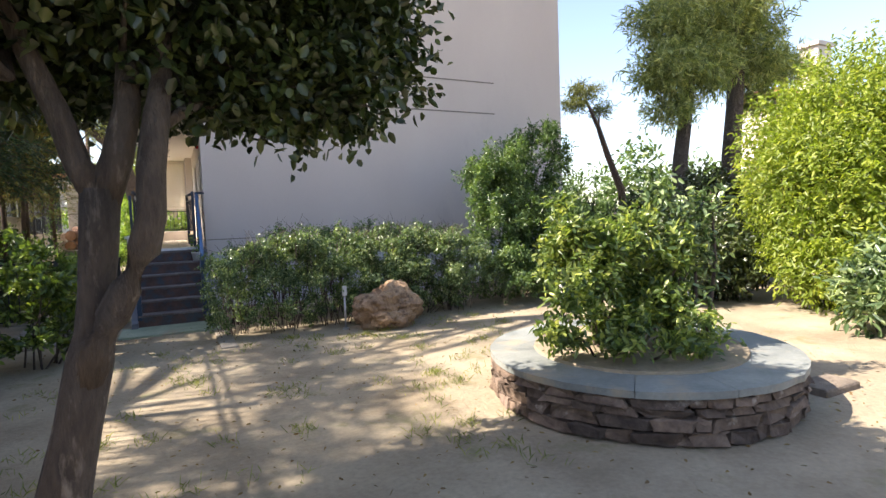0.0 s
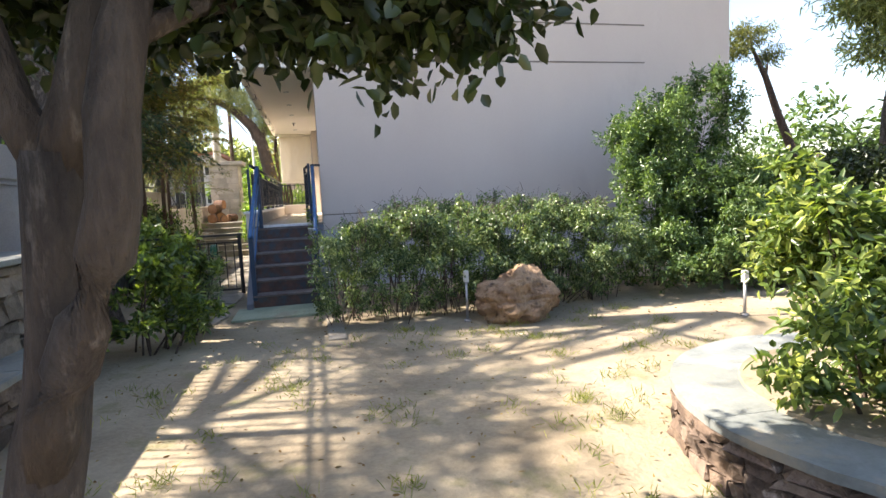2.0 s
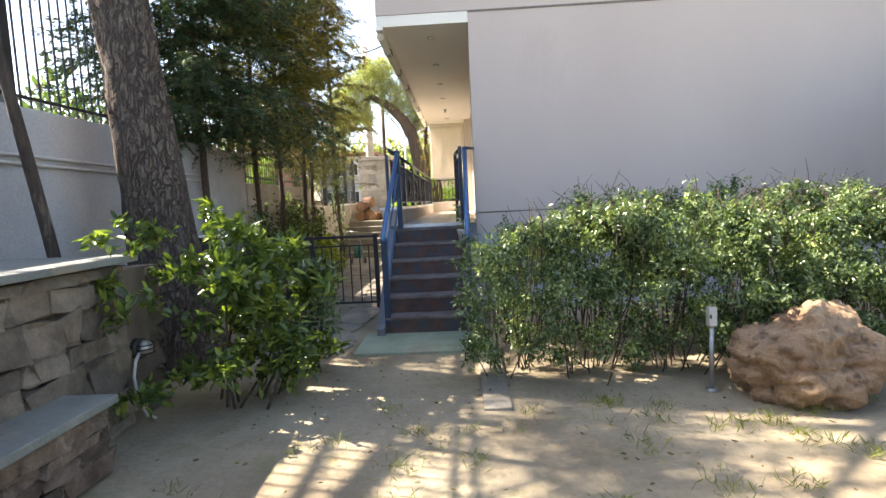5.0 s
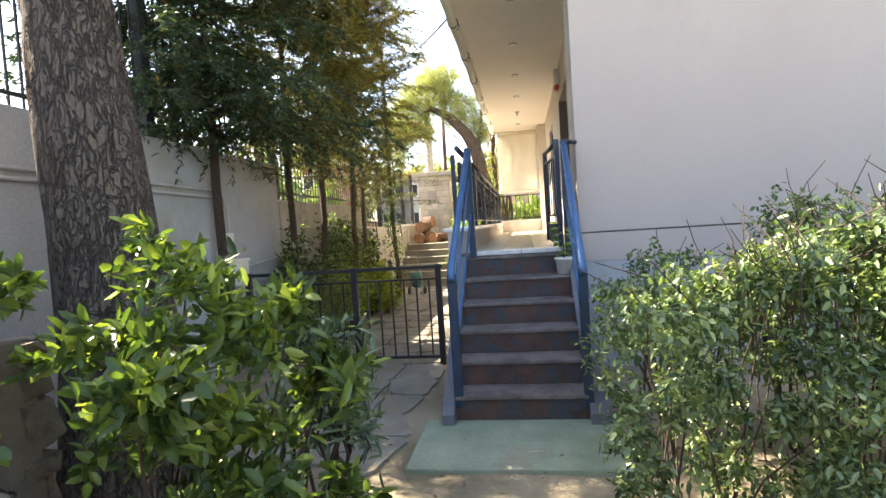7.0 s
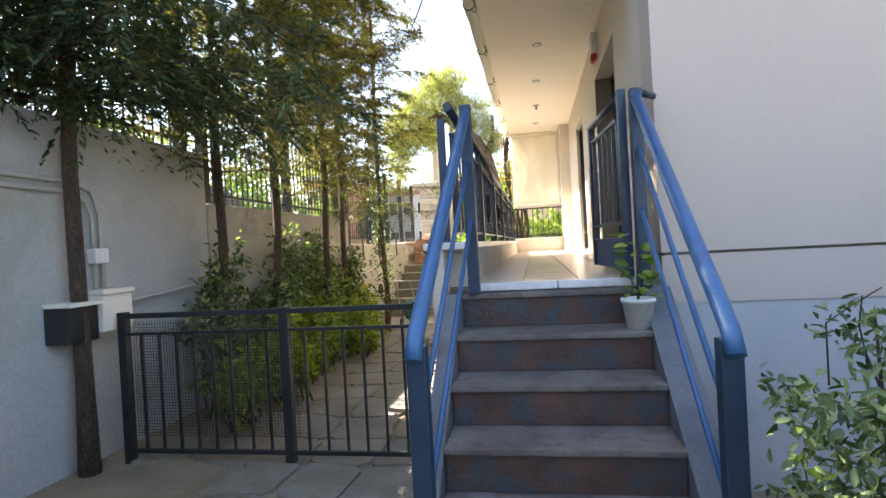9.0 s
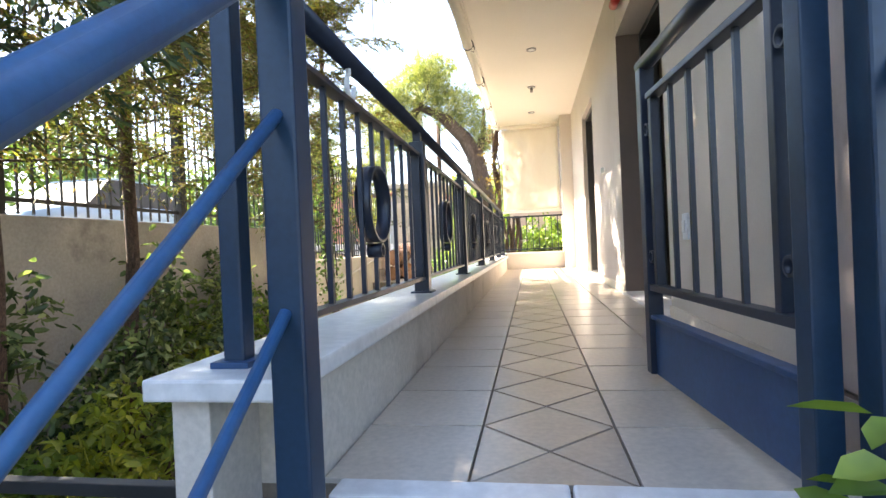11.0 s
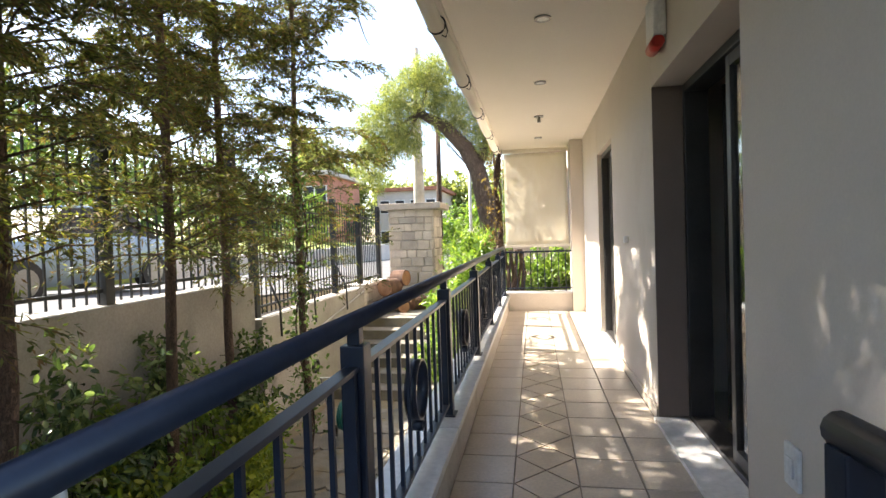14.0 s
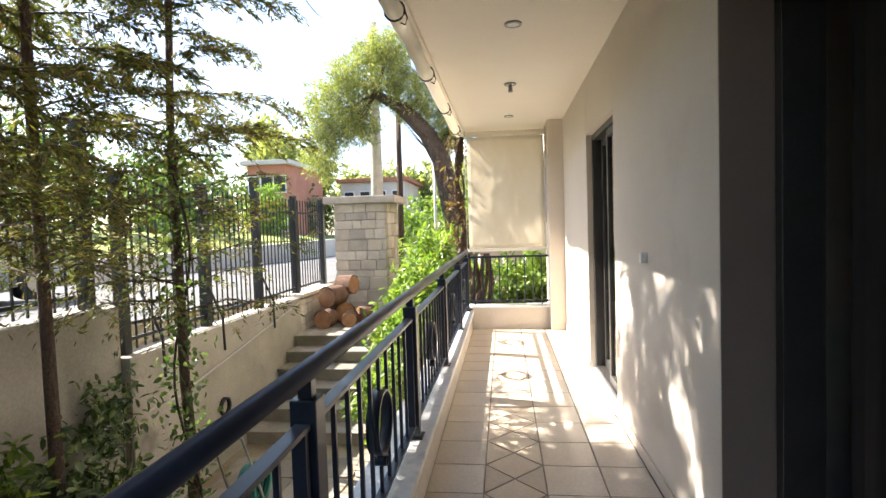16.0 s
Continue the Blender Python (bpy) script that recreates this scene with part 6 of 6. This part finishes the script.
for k, (x, y, h, w) in enumerate(((8.6, 8.2, 1.7, 1.0), (9.9, 7.6, 2.1, 1.1), (11.3, 7.2, 2.5, 1.2), (12.8, 6.9, 2.4, 1.2), (10.6, 5.9, 1.5, 0.9), (8.6, 6.6, 0.9, 0.7), (7.7, 5.2, 1.25, 0.8), (8.6, 4.9, 1.3, 0.8))):
    shrub("dark_shrub", "dark green dense shrub along the garden edge", "shrub", (x, y, 0), 10,
          ((x, y, h * 0.5, w, 0.9, h * 0.5), (x + 0.3, y + 0.1, h * 0.75, w * 0.7, 0.7, h * 0.3)), 650, 10, 0.3, 0.1, 0.046, "leaf_dark", 560 + k, 0.5)
edge = []
for k in range(30):
    a = math.radians(-115 + k * 6.2)
    d = 24 + rw.random() * 10
    edge.append((4 + math.cos(a) * d, 4 + math.sin(a) * d, 2.0 + rw.random(), 2.6, 2.6, 2.2 + rw.random() * 1.2))
woods("garden_edge_tree", "green trees and hedges around the garden", edge, 3400, (0.4, 0.18), "leaf_bush", 533, 10, 1.2,
      [(((b[0], b[1], -0.1), (b[0], b[1], b[2] * 0.6), (b[0], b[1], b[2])), (0.22, 0.16, 0.08)) for b in edge])
struct(box_part("wall_garden", (20.5, 20.8, -20, 40, -0.2, 1.8), "house_pale", None, 0.0), "plain garden boundary wall", "wall")
struct(box_part("wall_garden", (-3.1, 20.4, -12.3, -12.0, -0.2, 2.2), "house_pale", None, 0.0), "plain garden boundary wall", "wall")

# thin weeds and fallen leaves on the soil
rg = np.random.default_rng(17)
gp, gd = [], []
for k in range(150):
    c = np.array((rg.uniform(-0.9, 4.8), rg.uniform(1.4, 6.4), 0.0))
    if (c[0] - PC.x) ** 2 + (c[1] - PC.y) ** 2 < 1.5:
        continue
    m = int(rg.integers(10, 34)) * (3 if k % 6 == 0 else 1)
    gp.append(c + rg.normal(size=(m, 3)) * np.array((0.06, 0.06, 0)))
    gd.append(rg.normal(size=(m, 3)) * np.array((0.6, 0.6, 0.2)) + np.array((0, 0, 0.7)))
gob = new("weeds", leaf_mesh("weeds", np.concatenate(gp), np.concatenate(gd), 0.075, 0.006, "grass", rg, 0.0))
tagged(gob, "sparse pale green weeds in the dry soil", "grass", "", "stuff")
n = 1300
fp = np.stack([rg.uniform(-1.2, 6.5, n), rg.uniform(0.5, 8.2, n), np.full(n, 0.022)], 1)
fob = new("fallen_leaves", leaf_mesh("fallen_leaves", fp, rg.normal(size=(n, 3)) * np.array((1, 1, 0.05)), 0.035, 0.016, "needle_brown", rg, 0.0))
tagged(fob, "dry brown fallen leaves and twigs on the soil", "leaves", "", "stuff")

# ================= PIECES OF WALLS AND FLOORS =================
# veranda tiles
tile_mesh = {}


def tile_at(x0, x1, y0, y1, mat):
    key = (round(x1 - x0, 3), round(y1 - y0, 3), mat)
    if key not in tile_mesh:
        bm = bmesh.new()
        g = 0.004
        box(bm, g, x1 - x0 - g, g, y1 - y0 - g, -0.011, 0.0, 0.0015)
        tile_mesh[key] = finish("tile", bm, mat)
    o = new("tile", tile_mesh[key])
    o.location = (x0, y0, FLOOR)
    o.parent = slab


def poly_tile(pts, mat="tile_inlay"):
    c = Vector((sum(p[0] for p in pts) / len(pts), sum(p[1] for p in pts) / len(pts), 0))
    key = tuple((round(p[0] - c.x, 3), round(p[1] - c.y, 3)) for p in pts)
    if key not in tile_mesh:
        bm = bmesh.new()
        sh = 0.95
        top = [bm.verts.new(((p[0] - c.x) * sh, (p[1] - c.y) * sh, 0)) for p in pts]
        bot = [bm.verts.new(((p[0] - c.x) * sh, (p[1] - c.y) * sh, -0.01)) for p in pts]
        bm.faces.new(top)
        for j in range(len(pts)):
            bm.faces.new((top[j], bot[j], bot[(j + 1) % len(pts)], top[(j + 1) % len(pts)]))
        tile_mesh[key] = finish("tile", bm, mat)
    o = new("tile", tile_mesh[key])
    o.location = (c.x, c.y, FLOOR)
    o.parent = slab


S0, S1, TL = 0.225, 0.545, 0.33
for r in range(27):
    y0 = 9.87 + r * TL
    y1 = min(y0 + TL, 18.49)
    if y1 - y0 < 0.05:
        continue
    tile_at(-0.074, S0, y0, y1, "tile")
    tile_at(S1, 0.85, y0, y1, "tile")
    tile_at(0.85, WX - 0.013, y0, y1, "tile")
    ym, xm = (y0 + y1) / 2, (S0 + S1) / 2
    if y0 < 15.4:
        poly_tile(((S0, y0), (xm, ym), (S0, y1)))
        poly_tile(((S1, y0), (S1, y1), (xm, ym)))
        if r:
            poly_tile(((S0, y0), (xm, y0 - TL / 2), (S1, y0), (xm, ym)))
        else:
            poly_tile(((S0, y0), (S1, y0), (xm, ym)))
    else:
        tile_at(S0, S1, y0, y1, "tile")
for y in (16.24, 17.7):
    bm = ring_bm((0, 0, 0), 0.13, 0.003, 0.02, "x")
    o = part("inlay_ring", bm, "grout", slab, "dark inlaid ring")
    o.rotation_euler = (0, radians(90), 0)
    o.location = (0.385, y, FLOOR + 0.001)

# stones
dark, grey, pale = stone_set("stone", 9, 0.2), stone_set("stone_grey", 9, 0.2), stone_set("stone_pale", 6, 0.04)
rs = np.random.default_rng(21)
lay_stones(planter, dark, math.tau * (PR - 0.06), 0.31, lambda u, z: ((PC.x + math.cos(u / (PR - 0.06)) * (PR - 0.06), PC.y + math.sin(u / (PR - 0.06)) * (PR - 0.06), z), math.degrees(u / (PR - 0.06)) + 90), rs, (0.1, 0.38), (0.04, 0.105), 0.15, 0.01)
lay_stones(bench, dark, 7.4, 0.40, lambda u, z: ((-1.36, 5.44 - u, z), 90), rs, (0.14, 0.44), (0.07, 0.16), 0.15, 0.009)
lay_stones(bench, dark, 0.75, 0.40, lambda u, z: ((-2.08 + u, 5.41, z), 0), rs, (0.14, 0.44), (0.07, 0.16), 0.15, 0.009)
lay_stones(upper, grey, 4.0, 1.15, lambda u, z: ((-1.66, 6.14 - u, z), 90), rs, (0.16, 0.52), (0.09, 0.27), 0.17)
lay_stones(upper, grey, 1.2, 1.1, lambda u, z: ((-2.78 + u, 6.5, z), 0), rs, (0.16, 0.46), (0.09, 0.26), 0.17)
lay_stones(pillar, pale, 0.95, 3.0, lambda u, z: ((-2.70 + u, 21.0, z), 0), rs, (0.14, 0.4), (0.11, 0.24), 0.08, 0.008)
lay_stones(pillar, pale, 0.9, 3.0, lambda u, z: ((-1.75, 21.0 + u, z), 90), rs, (0.14, 0.4), (0.11, 0.24), 0.08, 0.008)
lay_stones(stone_low, pale, 1.6, 1.48, lambda u, z: ((-2.82, 19.4 + u, z), 90), rs, (0.14, 0.4), (0.1, 0.2), 0.08, 0.008)
